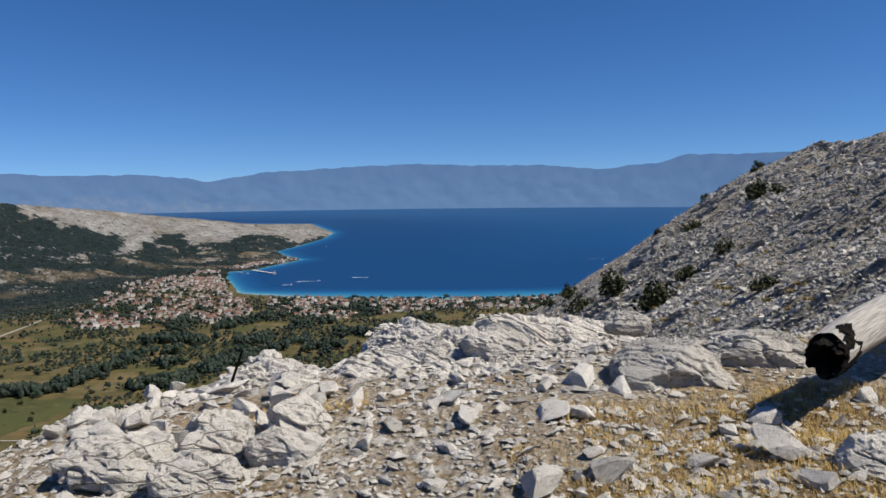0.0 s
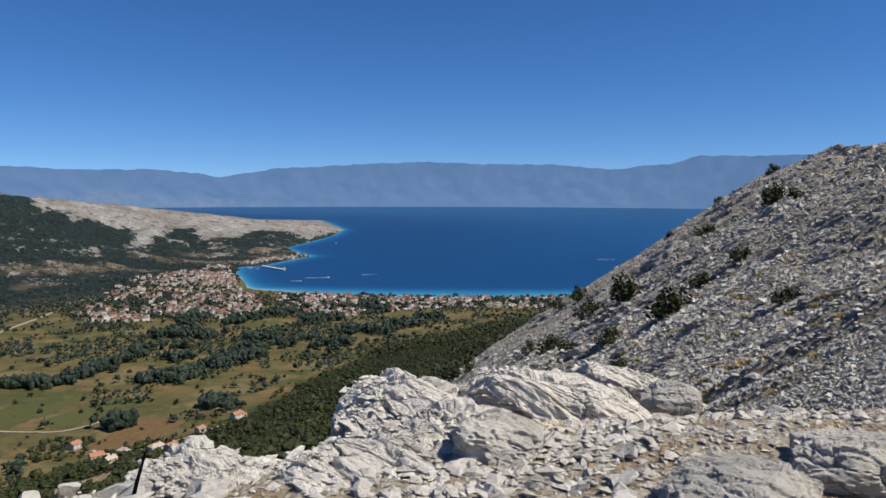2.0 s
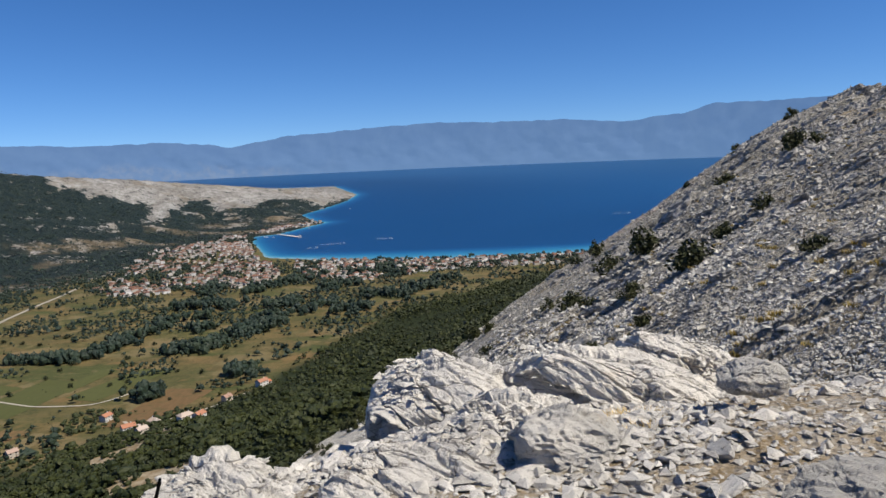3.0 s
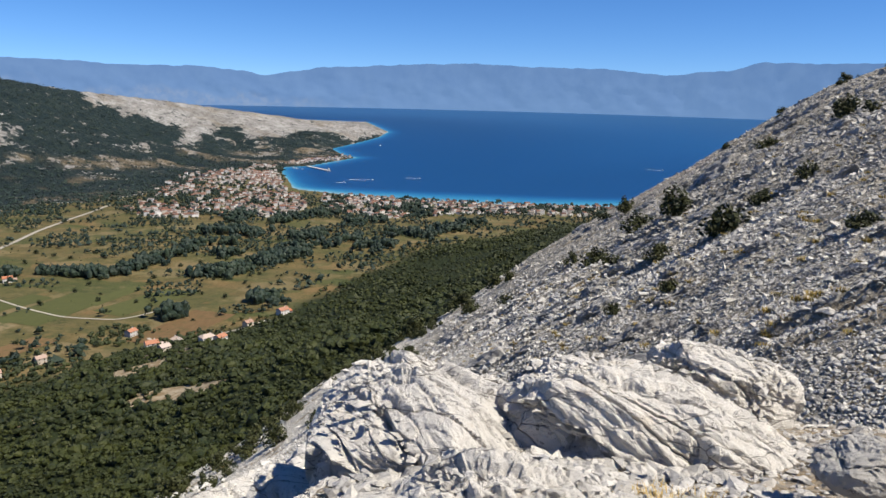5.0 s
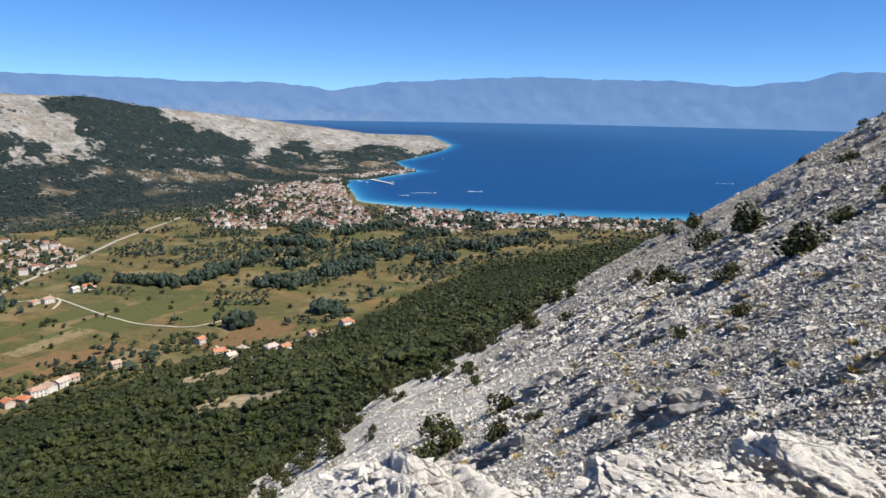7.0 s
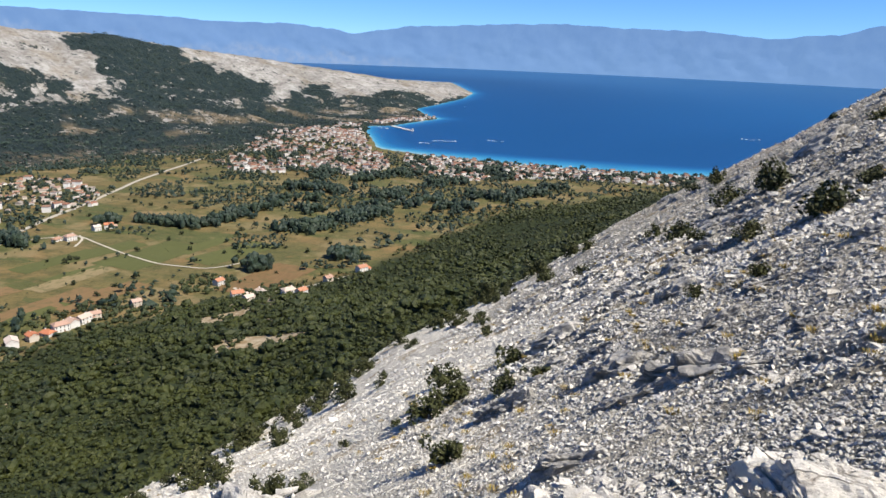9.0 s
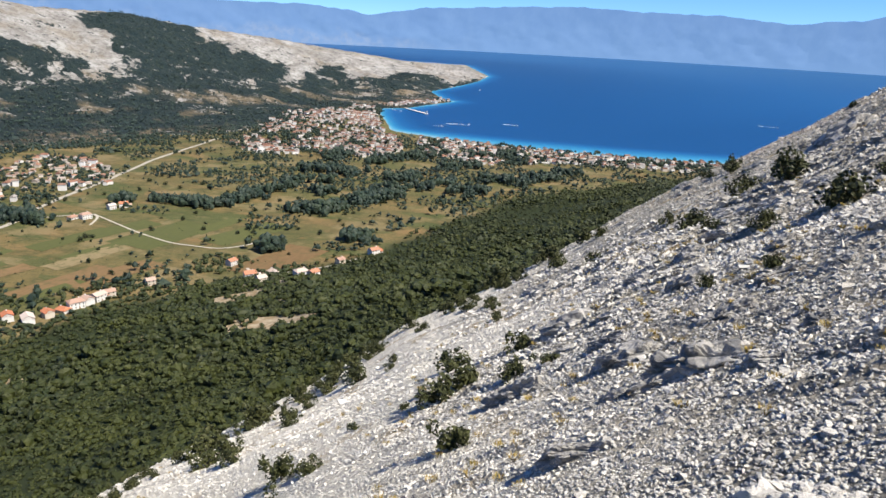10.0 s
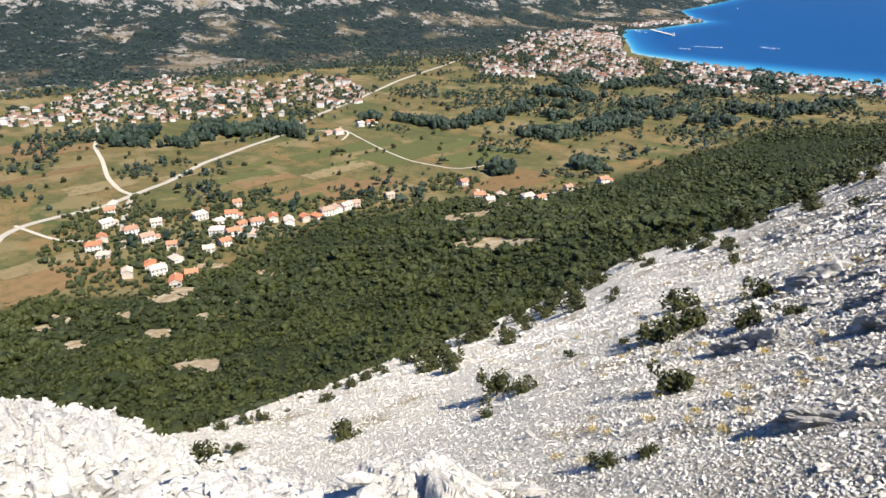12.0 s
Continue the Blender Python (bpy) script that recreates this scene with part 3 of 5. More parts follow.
# x, y, base height, half sizes, turn, tilts; slabs of bedrock first
SLABS = [
    (-0.25, 8.92, -0.62, 0.86, 0.80, 0.58, 20, 8, 10),
    (1.15, 8.80, -0.42, 0.95, 0.45, 0.46, -12, 10, 10),
    (1.35, 9.80, -0.72, 0.86, 0.44, 0.50, -10, 6, 10),
    (2.20, 10.50, -0.78, 0.66, 0.42, 0.54, -12, 0, 6),
    (-0.45, 6.45, -0.16, 0.60, 0.50, 0.34, 30, 8, -6),
    (0.25, 7.35, -0.22, 0.55, 0.42, 0.36, 15, 5, 6),
    (-1.55, 6.40, -0.30, 0.60, 0.42, 0.36, -25, 5, 8),
    (-1.25, 8.75, -1.45, 0.60, 0.45, 0.50, -20, 8, 0),
    (-2.75, 4.15, -0.48, 0.75, 0.50, 0.36, 25, 6, -6),
    (-2.20, 10.15, -2.60, 1.15, 0.80, 0.80, 30, 4, 6),
    (-1.30, 10.60, -2.45, 0.95, 0.70, 0.72, -10, 0, 8),
    (-3.60, 10.60, -3.50, 1.10, 0.90, 0.90, 15, 6, 4),
]
STRIKE = radians(-31.0)  # the beds run down to the right


def fissured(seed, level, dims, turn=0.0, block=0.22, relief=0.05, dip=55.0, stretch=0.42, cuts=10):
    """Broken limestone: a worn block split along its beds into angular pieces that stand out unevenly, each split again."""
    rng = np.random.default_rng(seed)
    v, f = ICO[level]
    v = v / (np.abs(v) ** 3.4).sum(1, keepdims=True) ** (1 / 3.4)
    for _ in range(cuts):
        n = rng.normal(size=3)
        n[2] = abs(n[2])
        n /= np.linalg.norm(n)
        v = v - np.maximum(v @ n - rng.uniform(0.78, 1.05), 0)[:, None] * n
    dims = np.array(dims)
    v = v * dims / np.abs(v).max(0)
    out = v / dims**1.5
    out /= np.linalg.norm(out, axis=1, keepdims=True)
    a, d = STRIKE - turn, radians(dip)
    along = np.array([math.cos(a), math.sin(a), 0.0])
    bed = np.array([-math.sin(a) * math.sin(d), math.cos(a) * math.sin(d), math.cos(d)])
    axes = np.stack([along * stretch, np.cross(bed, along), bed * 1.5])
    w = v @ axes.T + 0.10 * block * np.stack([noise3(v, 0.5 * block, seed + i) for i in range(3)], 1)
    h = noise3(v, 0.9 * block, seed + 11) * 0.22 * relief
    for size, amount in ((block, 1.0), (block * 0.36, 0.32)):
        lo, hi = w.min(0), w.max(0)
        count = int(min(max(np.prod((hi - lo) / size) * 0.9, 8), 500))
        seeds = rng.uniform(lo, hi, (count, 3))
        near = np.empty((len(w), 2), np.int64)
        dist = np.empty((len(w), 2))
        for i in range(0, len(w), 4096):
            gap = ((w[i:i + 4096, None] - seeds[None]) ** 2).sum(2)
            near[i:i + 4096] = np.argpartition(gap, 1, 1)[:, :2]
            dist[i:i + 4096] = np.take_along_axis(gap, near[i:i + 4096], 1)
        cell = near[:, 0]
        seam = (dist[:, 1] - dist[:, 0]) / np.maximum(np.linalg.norm(seeds[near[:, 1]] - seeds[cell], axis=1), 1e-6) / 2
        lift = rng.uniform(-0.7, 0.7, count)
        lean = rng.normal(0, 0.55, (count, 3)) + np.array([0, -0.5, -0.25])
        deep = rng.uniform(0.2, 1.6, count) ** 2 * 0.6
        other = near[:, 1]
        here, there = (lift[i] + ((w - seeds[i]) * lean[i]).sum(1) / size * 0.8 for i in (cell, other))
        blend = 0.5 * (1 - smooth(0.0, 0.14 * size, seam))
        h = h + amount * relief * (here + (there - here) * blend - deep[cell] * np.exp(-((seam / (0.05 * block)) ** 2)))
    h = h + noise3(v, 0.3 * block, seed + 13) * 0.13 * relief + noise3(v, 0.12 * block, seed + 17) * 0.07 * relief
    return v + out * h[:, None], f


for n, (x, y, z, a, b, c, turn, tx, ty) in enumerate(SLABS):
    big = n < 2 or n == 4
    v, f = fissured(100 + n, 7 if big else 6, (a, b, c * 0.80), radians(turn), 0.36 if n < 4 else 0.26 if n < 7 else 0.42, 0.066 if n < 7 else 0.05)
    v[:, 2] *= np.where(v[:, 2] < 0, 1.8, 1.0)  # rooted in the ground
    ob = new("bedrock_slab", mesh_from("bedrock_slab", v, f, [M_ROCK]))
    ob.matrix_basis = pose(x, y, z, tx, ty, turn)
    tagged(ob, "pale fissured limestone slab breaking out of the ledge", "rock", "bedrock of the ledge")

v, f = fissured(140, 7, (2.7, 2.4, 3.2), 0.5, 0.85, 0.16, 60.0, 0.6, 22)
ob = new("rock_knoll", mesh_from("rock_knoll", v, f, [M_KNOLL]))
ob.matrix_basis = pose(-12.2, 12.9, -10.1, 0, 0, 30)
tagged(ob, "white broken limestone knoll below the ledge", "rock")
kv = v @ np.array(ob.matrix_basis.to_3x3()).T + np.array(ob.matrix_basis.translation)
KNOLL = kv[kv[:, 2] > -12.0]

M_BOULDER = limestone("limestone_boulder", pale=(0.72, 0.68, 0.62), grey=(0.46, 0.44, 0.40), stain=0.2, bloom=0.2, joints=0.0)
BOULDERS = [
    (1.76, 5.45, 0.10, 0.46, 0.33, 0.27, 5, 0), (2.62, 5.95, 0.13, 0.48, 0.34, 0.23, -10, 0), (0.42, 6.55, 0.08, 0.32, 0.26, 0.18, 10, 0),
    (1.95, 7.55, 0.10, 0.24, 0.18, 0.13, 0, 0), (-1.45, 4.20, 0.04, 0.24, 0.22, 0.19, 20, 0), (-1.0, 4.10, 0.03, 0.23, 0.17, 0.13, -10, 0),
    (-1.0, 4.55, 0.05, 0.20, 0.17, 0.15, 40, 0), (-1.42, 3.75, 0.02, 0.24, 0.17, 0.12, 15, 0), (-1.95, 3.95, 0.02, 0.30, 0.22, 0.14, 0, 0), (2.25, 3.60, 0.12, 0.18, 0.16, 0.14, 30, 0),
]
for n, (x, y, z, a, b, c, turn, tx) in enumerate(BOULDERS):
    v, f = fissured(200 + n, 6 if a > 0.34 else 5, (a, b, c), radians(turn), 0.20 if a > 0.34 else 0.14, 0.034 if a > 0.34 else 0.024, 40.0, 0.6)
    ob = new("boulder", mesh_from("boulder", v, f, [M_BOULDER if n < 4 else M_ROCK]))
    ob.matrix_basis = pose(x, y, z + 0.02, tx, 0, turn)
    tagged(ob, "grey weathered limestone boulder among gravel" if a > 0.34 else "rounded pale limestone boulder on the ledge", "rock", "boulders of the ledge")

# ---- single stones on the ledge, parts of its ground ----
rng = np.random.default_rng(11)
STONE_MESH = []
for n in range(10):
    v, f = rock_shape(300 + n, 3, (1.0, 0.8, 0.55), 15, 0, 0.035, 0.0, 0.32, 0.72)
    STONE_MESH.append(mesh_from("stone", v, f, [M_STONE]))
STONES = [
    (0.73, 5.2, 0.11), (1.05, 5.4, 0.17), (1.26, 5.1, 0.11), (0.67, 4.6, 0.14), (0.9, 4.62, 0.13), (0.12, 4.6, 0.13), (0.85, 3.68, 0.14), (0.49, 3.55, 0.16), (1.71, 4.25, 0.1), (1.98, 4.35, 0.12),
    (1.86, 3.85, 0.15), (1.85, 3.42, 0.12), (-1.8, 4.3, 0.13), (-1.27, 5.6, 0.12), (-0.99, 5.4, 0.15), (-0.75, 5.6, 0.13), (-1.58, 5.2, 0.2), (-1.82, 5.0, 0.16), (-1.92, 4.5, 0.14), (-0.36, 4.55, 0.11), (-0.55, 4.25, 0.1), (1.4, 3.78, 0.11),
]
spots = [(x, y, s) for x, y, s in STONES]
while len(spots) < 130:  # the stone pile at the ledge's left rim
    x, y = rng.uniform(-3.0, -0.7), rng.uniform(4.0, 6.6)
    if -3.1 < x + 0.75 * (y - 5.2) < 0.2 - 0.9 and abs(x + 1.9) + abs(y - 5.2) * 0.8 < 1.5:
        spots.append((x, y, rng.uniform(0.05, 0.17)))
while len(spots) < 300:
    x, y = rng.uniform(-2.6, 3.6), rng.uniform(2.8, 10.6)
    if ledge_side(np.array([x]), np.array([y]))[0] > -0.2:
        spots.append((x, y, rng.uniform(0.035, 0.11) * rng.uniform(0.6, 1.3)))
for x, y, s in spots:
    z = float(ledge_height(np.array([x]), np.array([y]))[0])
    ob = new("stone", STONE_MESH[rng.integers(10)])
    ob.parent = ledge
    ob.matrix_basis = pose(x, y, z + 0.32 * s, rng.uniform(-25, 25), rng.uniform(-25, 25), rng.uniform(0, 360)) @ Matrix.Diagonal((s, s * rng.uniform(0.7, 1.1), s * rng.uniform(0.6, 1.1), 1))

# gravel, past counting


def chip(seed):
    """A small angular block: a box with every corner knocked about."""
    r = np.random.default_rng(seed)
    v = np.array([(x, y, z) for z in (-1, 1) for y in (-1, 1) for x in (-1, 1)], float) * np.array([0.9, 0.7, 0.6])
    v = v * r.uniform(0.5, 1.15, (8, 1)) + r.normal(0, 0.2, (8, 3))
    q = np.array([(0, 2, 3, 1), (4, 5, 7, 6), (0, 1, 5, 4), (1, 3, 7, 5), (3, 2, 6, 7), (2, 0, 4, 6)])
    return v, np.concatenate([q[:, [0, 1, 2]], q[:, [0, 2, 3]]])


def shard(seed, level=0):
    """A sharp splinter of stone: an uneven eight-sided or twenty-sided solid."""
    r = np.random.default_rng(seed)
    if level:
        v, f = ICO[1]
        v = v * r.uniform(0.7, 1.1, (12, 1))
        for _ in range(4):
            n = r.normal(size=3)
            n /= np.linalg.norm(n)
            v = v - np.maximum(v @ n - 0.5, 0)[:, None] * n
        return v * np.array([1.0, 0.75, 0.62]), f
    v = np.array([(1, 0, 0), (-1, 0, 0), (0, 1, 0), (0, -1, 0), (0, 0, 1), (0, 0, -1)], float) * np.array([1.15, 0.85, 0.8])
    v = v * r.uniform(0.7, 1.2, (6, 1)) + r.normal(0, 0.16, (6, 3))
    return v, np.array([(0, 2, 4), (2, 1, 4), (1, 3, 4), (3, 0, 4), (2, 0, 5), (1, 2, 5), (3, 1, 5), (0, 3, 5)])


TINY = [shard(400 + n) for n in range(8)] + [shard(410 + n, 1) for n in range(6)] + [chip(400 + n) for n in range(4)]
GRAVEL = [shard(440 + n, 1) for n in range(2)] + [shard(460 + n) for n in range(10)]
SHARP = [shard(480 + n) for n in range(14)] + [chip(500 + n) for n in range(2)]
RIB = [rock_shape(420 + n, 2 if n < 2 else 1, (1.0, 0.42, 0.5), 9, 0, 0.05) for n in range(8)]
gx0, gy0 = rng.uniform(-3.6, 5.0, 44000), 10.8 - 8.8 * rng.uniform(0, 1, 44000)
d = ledge_side(gx0, gy0)
patch = fbm(gx0, gy0, 1.4, 3, 31)
keep = (d > -1.3) & (patch - 0.35 * smooth(0.8, 2.6, gx0) * smooth(6, 4.5, gy0) > rng.uniform(-1.1, 0.5, len(d))) & (np.abs(gx0) < 0.75 * gy0 + 0.8)
gx0, gy0 = gx0[keep], gy0[keep]
foot_x, foot_y = rng.normal(0.3, 0.6, 6000), rng.normal(7.5, 0.8, 6000)  # white chips heaped below the slabs
keep = ledge_side(foot_x, foot_y) > 0
gx0, gy0 = np.r_[gx0, foot_x[keep]], np.r_[gy0, foot_y[keep]]
gs = np.exp(rng.normal(-4.0, 0.6, len(gx0))).clip(0.008, 0.055)
gs[-keep.sum():] *= 1.5
gz0 = ledge_height(gx0, gy0)
SX, SY, SZ, SS = [], [], [], []
for sx, sy, sz, a, b, c, turn, tx, ty in SLABS:  # chips lying in the joints of the slabs
    m = pose(sx, sy, sz, tx, ty, turn)
    for _ in range(420):
        u, w = rng.uniform(-1, 1) * a, rng.uniform(-1, 1) * b
        q = 1 - (abs(u) / a) ** 2.6 - (abs(w) / b) ** 2.6
        if q > 0.05:
            p = m @ Vector((u, w, c * 0.64 * q**0.42 * 0.95))
            SX.append(p[0]), SY.append(p[1]), SZ.append(p[2]), SS.append(math.exp(rng.normal(-3.75, 0.5)))
gx0, gy0, gz0, gs = np.r_[gx0, SX], np.r_[gy0, SY], np.r_[gz0, SZ], np.r_[gs, np.clip(SS, 0.01, 0.07)]
v, f = scatter(GRAVEL, np.stack([gx0, gy0, gz0 + gs * 0.25], 1), gs, rng.uniform(0, 6.28, len(gs)), rng, 0.35, 0.55)
tagged(new("gravel", mesh_from("gravel", v, f, [M_GRAVEL])), "loose pale limestone gravel over the ledge", "gravel", kind="stuff")

fx, fy = rng.uniform(-17, 14, 9000), rng.uniform(2, 24, 9000)
d = ledge_side(fx, fy)
fz = ledge_height(fx, fy)
keep = (d < -0.2) & (fz > scree(fx, fy) - 0.3) & (np.abs(fx) < 1.6 * np.abs(fy))
fx, fy, fz, d = fx[keep], fy[keep], fz[keep], d[keep]
fs = np.exp(rng.normal(-2.6, 0.6, len(fx))).clip(0.03, 0.35) * np.clip(-d / 4, 0.5, 1.6)
kp = KNOLL[rng.integers(0, len(KNOLL), 2600)] + rng.normal(0, 0.04, (2600, 3))
fp = np.concatenate([np.stack([fx, fy, fz + fs * 0.2], 1), kp])
fs = np.r_[fs, np.exp(rng.normal(-2.9, 0.5, 2600)).clip(0.03, 0.2)]
v, f = scatter(TINY, fp, fs, rng.uniform(0, 6.28, len(fs)), rng)
tagged(new("flank_rubble", mesh_from("flank_rubble", v, f, [M_SCREE_FINE])), "white limestone rubble spilling off the ledge", "rubble", kind="stuff")

# dry grass between the stones
k = Mat("dry_grass", 0.8, 0.2)
M_GRASS = k.done(k.mix(0.6, k.ramp(k.rand(True), (0.0, (0.44, 0.30, 0.10)), (0.5, (0.54, 0.38, 0.14)), (0.85, (0.62, 0.47, 0.21)), (1.0, (0.30, 0.28, 0.09))), k.ramp(k.noise(1.2), (0.3, (0.48, 0.31, 0.10)), (0.7, (0.60, 0.45, 0.19)))))


def tufts(xs, ys, zs, per, height, rng, width=0.004, spread=0.06):
    n = len(xs) * per
    bx, by, bz = (np.repeat(q, per) for q in (xs, ys, zs))
    ang, rad = rng.uniform(0, 6.28, n), spread * np.sqrt(rng.uniform(0, 1, n))
    bx, by = bx + rad * np.cos(ang), by + rad * np.sin(ang)
    h = np.repeat(height, per) * rng.uniform(0.5, 1.15, n)
    lean, dirn = h * rng.uniform(0.3, 1.7, n), ang + rng.normal(0, 0.6, n)
    w = width * rng.uniform(0.7, 1.4, n) * (1 + np.repeat(height, per) * 2)
    px, py = -np.sin(dirn) * w, np.cos(dirn) * w
    root = np.stack([bx, by, bz - 0.02], 1)
    side = np.stack([px, py, 0 * px], 1)
    mid = root + np.stack([np.cos(dirn) * lean * 0.35, np.sin(dirn) * lean * 0.35, h * 0.6 + 0.02], 1)
    tip = root + np.stack([np.cos(dirn) * lean, np.sin(dirn) * lean, h + 0.02], 1)
    v = np.stack([root - side, root + side, mid + side * 0.7, mid - side * 0.7, tip], 1).reshape(-1, 3)
    o = (np.arange(n) * 5)[:, None]
    return v, np.concatenate([o + [0, 1, 2], o + [0, 2, 3], o + [3, 2, 4]])


tx = rng.uniform(-2.5, 5, 9000)
ty = 10.8 - 8.6 * rng.uniform(0, 1, 9000)
mask = fbm(tx, ty, 1.1, 3, 35) + 0.30 * np.clip(tx - 0.9, -1.5, 1.8) - 0.33 * np.clip(ty - 4.8, 0, 5) > -0.02
keep = mask & (ledge_side(tx, ty) > 0.25) & (np.abs(tx) < 0.8 * ty + 0.8)
tx, ty = tx[keep], ty[keep]
v, f = tufts(tx, ty, ledge_height(tx, ty), 20, rng.uniform(0.015, 0.060, len(tx)), rng, 0.0022, 0.12)
tagged(new("dry_grass", mesh_from("dry_grass", v, f, [M_GRASS])), "sparse straw-yellow dry grass among stones", "grass", kind="stuff")

# ---- the fallen log ----
k = Mat("bleached_wood", 0.85, 0.2)
grain = k.noise(9, 6, 0.6, k.scaled(0.6, 9, 9))
M_LOG = k.done(k.mix(k.ramp(grain, (0.35, 0.0), (0.7, 1.0)), (0.30, 0.28, 0.25), (0.60, 0.58, 0.54)))
k.bump(grain, 0.02, 0.8)
k = Mat("charred_wood", 0.95, 0.1)
M_CHAR = k.done(k.mix(k.ramp(k.noise(14, 5), (0.55, 0.0), (0.75, 1.0)), (0.010, 0.009, 0.008), (0.06, 0.045, 0.022)))
k.bump(k.noise(20, 6), 0.05, 1.0)


def tube(path, radii, sides, rng, lump=0.1, hollow=0.0):
    """A rough round stem along a path (its own x axis), closed at the far end, and hollowed at the near one."""
    V, Fq = [], []
    th = np.linspace(0, 2 * np.pi, sides, endpoint=False)
    for i, (p, r) in enumerate(zip(path, radii)):
        wob = r * (1 + lump * (fbm(np.cos(th) * 2 + 5, np.sin(th) * 2 + i * 0.13, 1.2, 3, 3)))
        V.append(np.stack([np.full(sides, p[0]), p[1] + wob * np.cos(th), p[2] + wob * np.sin(th)], 1))
    V = np.concatenate(V)
    for i in range(len(path) - 1):
        a = i * sides + np.arange(sides)
        b = i * sides + (np.arange(sides) + 1) % sides
        Fq.append(np.stack([a, b, b + sides, a + sides], 1))
    return V, np.concatenate(Fq)


LOG_AT = (2.40, 4.36, 0.515)
log = empty("fallen_log", look((2.36, 4.42, 0.50), (0.0, 0.0, 0.0)))
axis = Vector((0.80, 0.58, 0.20)).normalized()
log.matrix_basis = Matrix.Translation(LOG_AT) @ axis.to_track_quat("X", "Z").to_matrix().to_4x4()
xs = np.linspace(0, 3.0, 30)
v, f = tube([(x, 0.02 * math.sin(3 * x), 0.02 * math.cos(2 * x)) for x in xs], 0.132 + 0.035 * np.linspace(0, 1, 30), 28, rng, 0.10)
part("trunk", v, f, [M_LOG], log, "bleached grey barkless trunk", True)
xs = np.r_[np.linspace(-0.06, 0.16, 14), 0.06, 0.10]
rad = np.r_[np.linspace(0.122, 0.136, 14), 0.10, 0.02]
xs, rad = np.r_[xs[13::-1], -0.02, 0.05, 0.12], np.r_[rad[13::-1], 0.10, 0.08, 0.02]
v, f = tube([(x, 0, 0) for x in xs], rad, 30, rng, 0.22)
ragged = np.random.default_rng(5).normal(0, 1, len(v))
v[:, 0] += 0.03 * ragged
v[:, 1:] *= (1 + 0.015 * ragged)[:, None]
part("charred_end", v, f, [M_CHAR], log, "black charred hollow log end")
tagged(log, "fallen bleached tree trunk with a charred end on the ledge", "log")

# a leaning dark stake at the rim
stake = empty("stake", Matrix.Translation((-1.94, 6.03, -0.16)) @ Vector((0.17, -0.17, 0.40)).to_track_quat("Z", "Y").to_matrix().to_4x4())
xs = np.linspace(0, 0.47, 10)
v, f = tube([(x, 0.006 * math.sin(9 * x), 0) for x in xs], np.linspace(0.013, 0.007, 10), 8, rng, 0.2)
part("pole", np.stack([v[:, 2], v[:, 1], v[:, 0]], 1), f[:, ::-1], [M_CHAR], stake)
part("knot", ICO[2][0] * np.array([0.013, 0.012, 0.02]) + np.array([0.002, 0, 0.42]), ICO[2][1], [M_CHAR], stake)
tagged(stake, "thin dark wooden stake wedged between rocks", "stake")

# ---- the scree ----
rng = np.random.default_rng(23)


def on_scree(n, r0, r1, power, lo=-66, hi=36):
    a = np.radians(rng.uniform(lo, hi, n))
    r = r0 * (r1 / r0) ** (rng.uniform(0, 1, n) ** power)
    x, y = CENTRE[0] + r * np.sin(a), CENTRE[1] + r * np.cos(a)
    R = np.interp(np.degrees(a), SCREE_AZ, SCREE_R)
    ok = (r < R * 1.02) & (ledge_side(x, y) < -0.5)
    return x[ok], y[ok], r[ok]


x, y, r = on_scree(300000, 15, 250, 1.05, -66, 44)
co = coarse(x, y)
keep = rng.uniform(0, 1, len(x)) < 0.75 + 0.25 * co
x, y, r, co = x[keep][:125000], y[keep][:125000], r[keep][:125000], co[keep][:125000]
s = np.exp(rng.normal(-1.45, 0.38, len(x))) * (0.36 + 0.22 * co) * np.clip(r / 65, 0.55, 1.6)
s = s.clip(0.045, 0.6) * np.where(rng.uniform(0, 1, len(s)) < 0.03, 1.6, 1.0)
z = np.maximum(scree(x, y), ledge_height(x, y))
grey = co > rng.uniform(0.25, 0.75, len(x))
high = grey & (smooth(0, 40, x + 0.10 * (y - 60) + fbm(x, y, 25, 3, 63) * 12) > rng.uniform(0.2, 0.8, len(x)))
ROUND = [shard(520 + n, 1) for n in range(12)]
for pick, mat, label in ((high, M_SCREE_HIGH, "weathered grey limestone blocks of the upper slope"), (grey & ~high, M_SCREE, "pale angular limestone blocks covering the slope"), (~grey, M_SCREE_FINE, "fine white limestone rubble of the lower slope")):
    V, Fs = [], []
    for close, tpl in ((r < 24, ROUND), (r >= 24, SHARP)):
        i = pick & close
        v, f = scatter(tpl, np.stack([x, y, z + s * 0.15], 1)[i], s[i], rng.uniform(0, 6.28, i.sum()), rng, 0.8, 0.8, 0.55)
        Fs.append(f + sum(len(q) for q in V))
        V.append(v)
    tagged(new("scree_stones", mesh_from("scree_stones", np.concatenate(V), np.concatenate(Fs), [mat])), label, "rubble", kind="stuff")

# low ribs of bedrock between the blocks, running downhill
x, y, r = on_scree(16000, 18, 240, 0.85, -34, 35)
band = coarse(x, y) * 0.8 + 0.5 * fbm(x, y, 9, 3, 71)
keep = band > rng.uniform(0.35, 1.0, len(x))
x, y, r = x[keep][:2200], y[keep][:2200], r[keep][:2200]
s = np.exp(rng.normal(-1.5, 0.4, len(x))).clip(0.1, 0.6) * np.clip(r / 70, 0.6, 1.6)
turn = np.radians(-(20 + 14 * fbm(x, y, 25, 2, 73) + rng.normal(0, 9, len(x))))
v, f = scatter(RIB, np.stack([x, y, scree(x, y) - s * 0.02], 1), s, turn, rng, 0.4, 1.2, 0.4, 0.6)
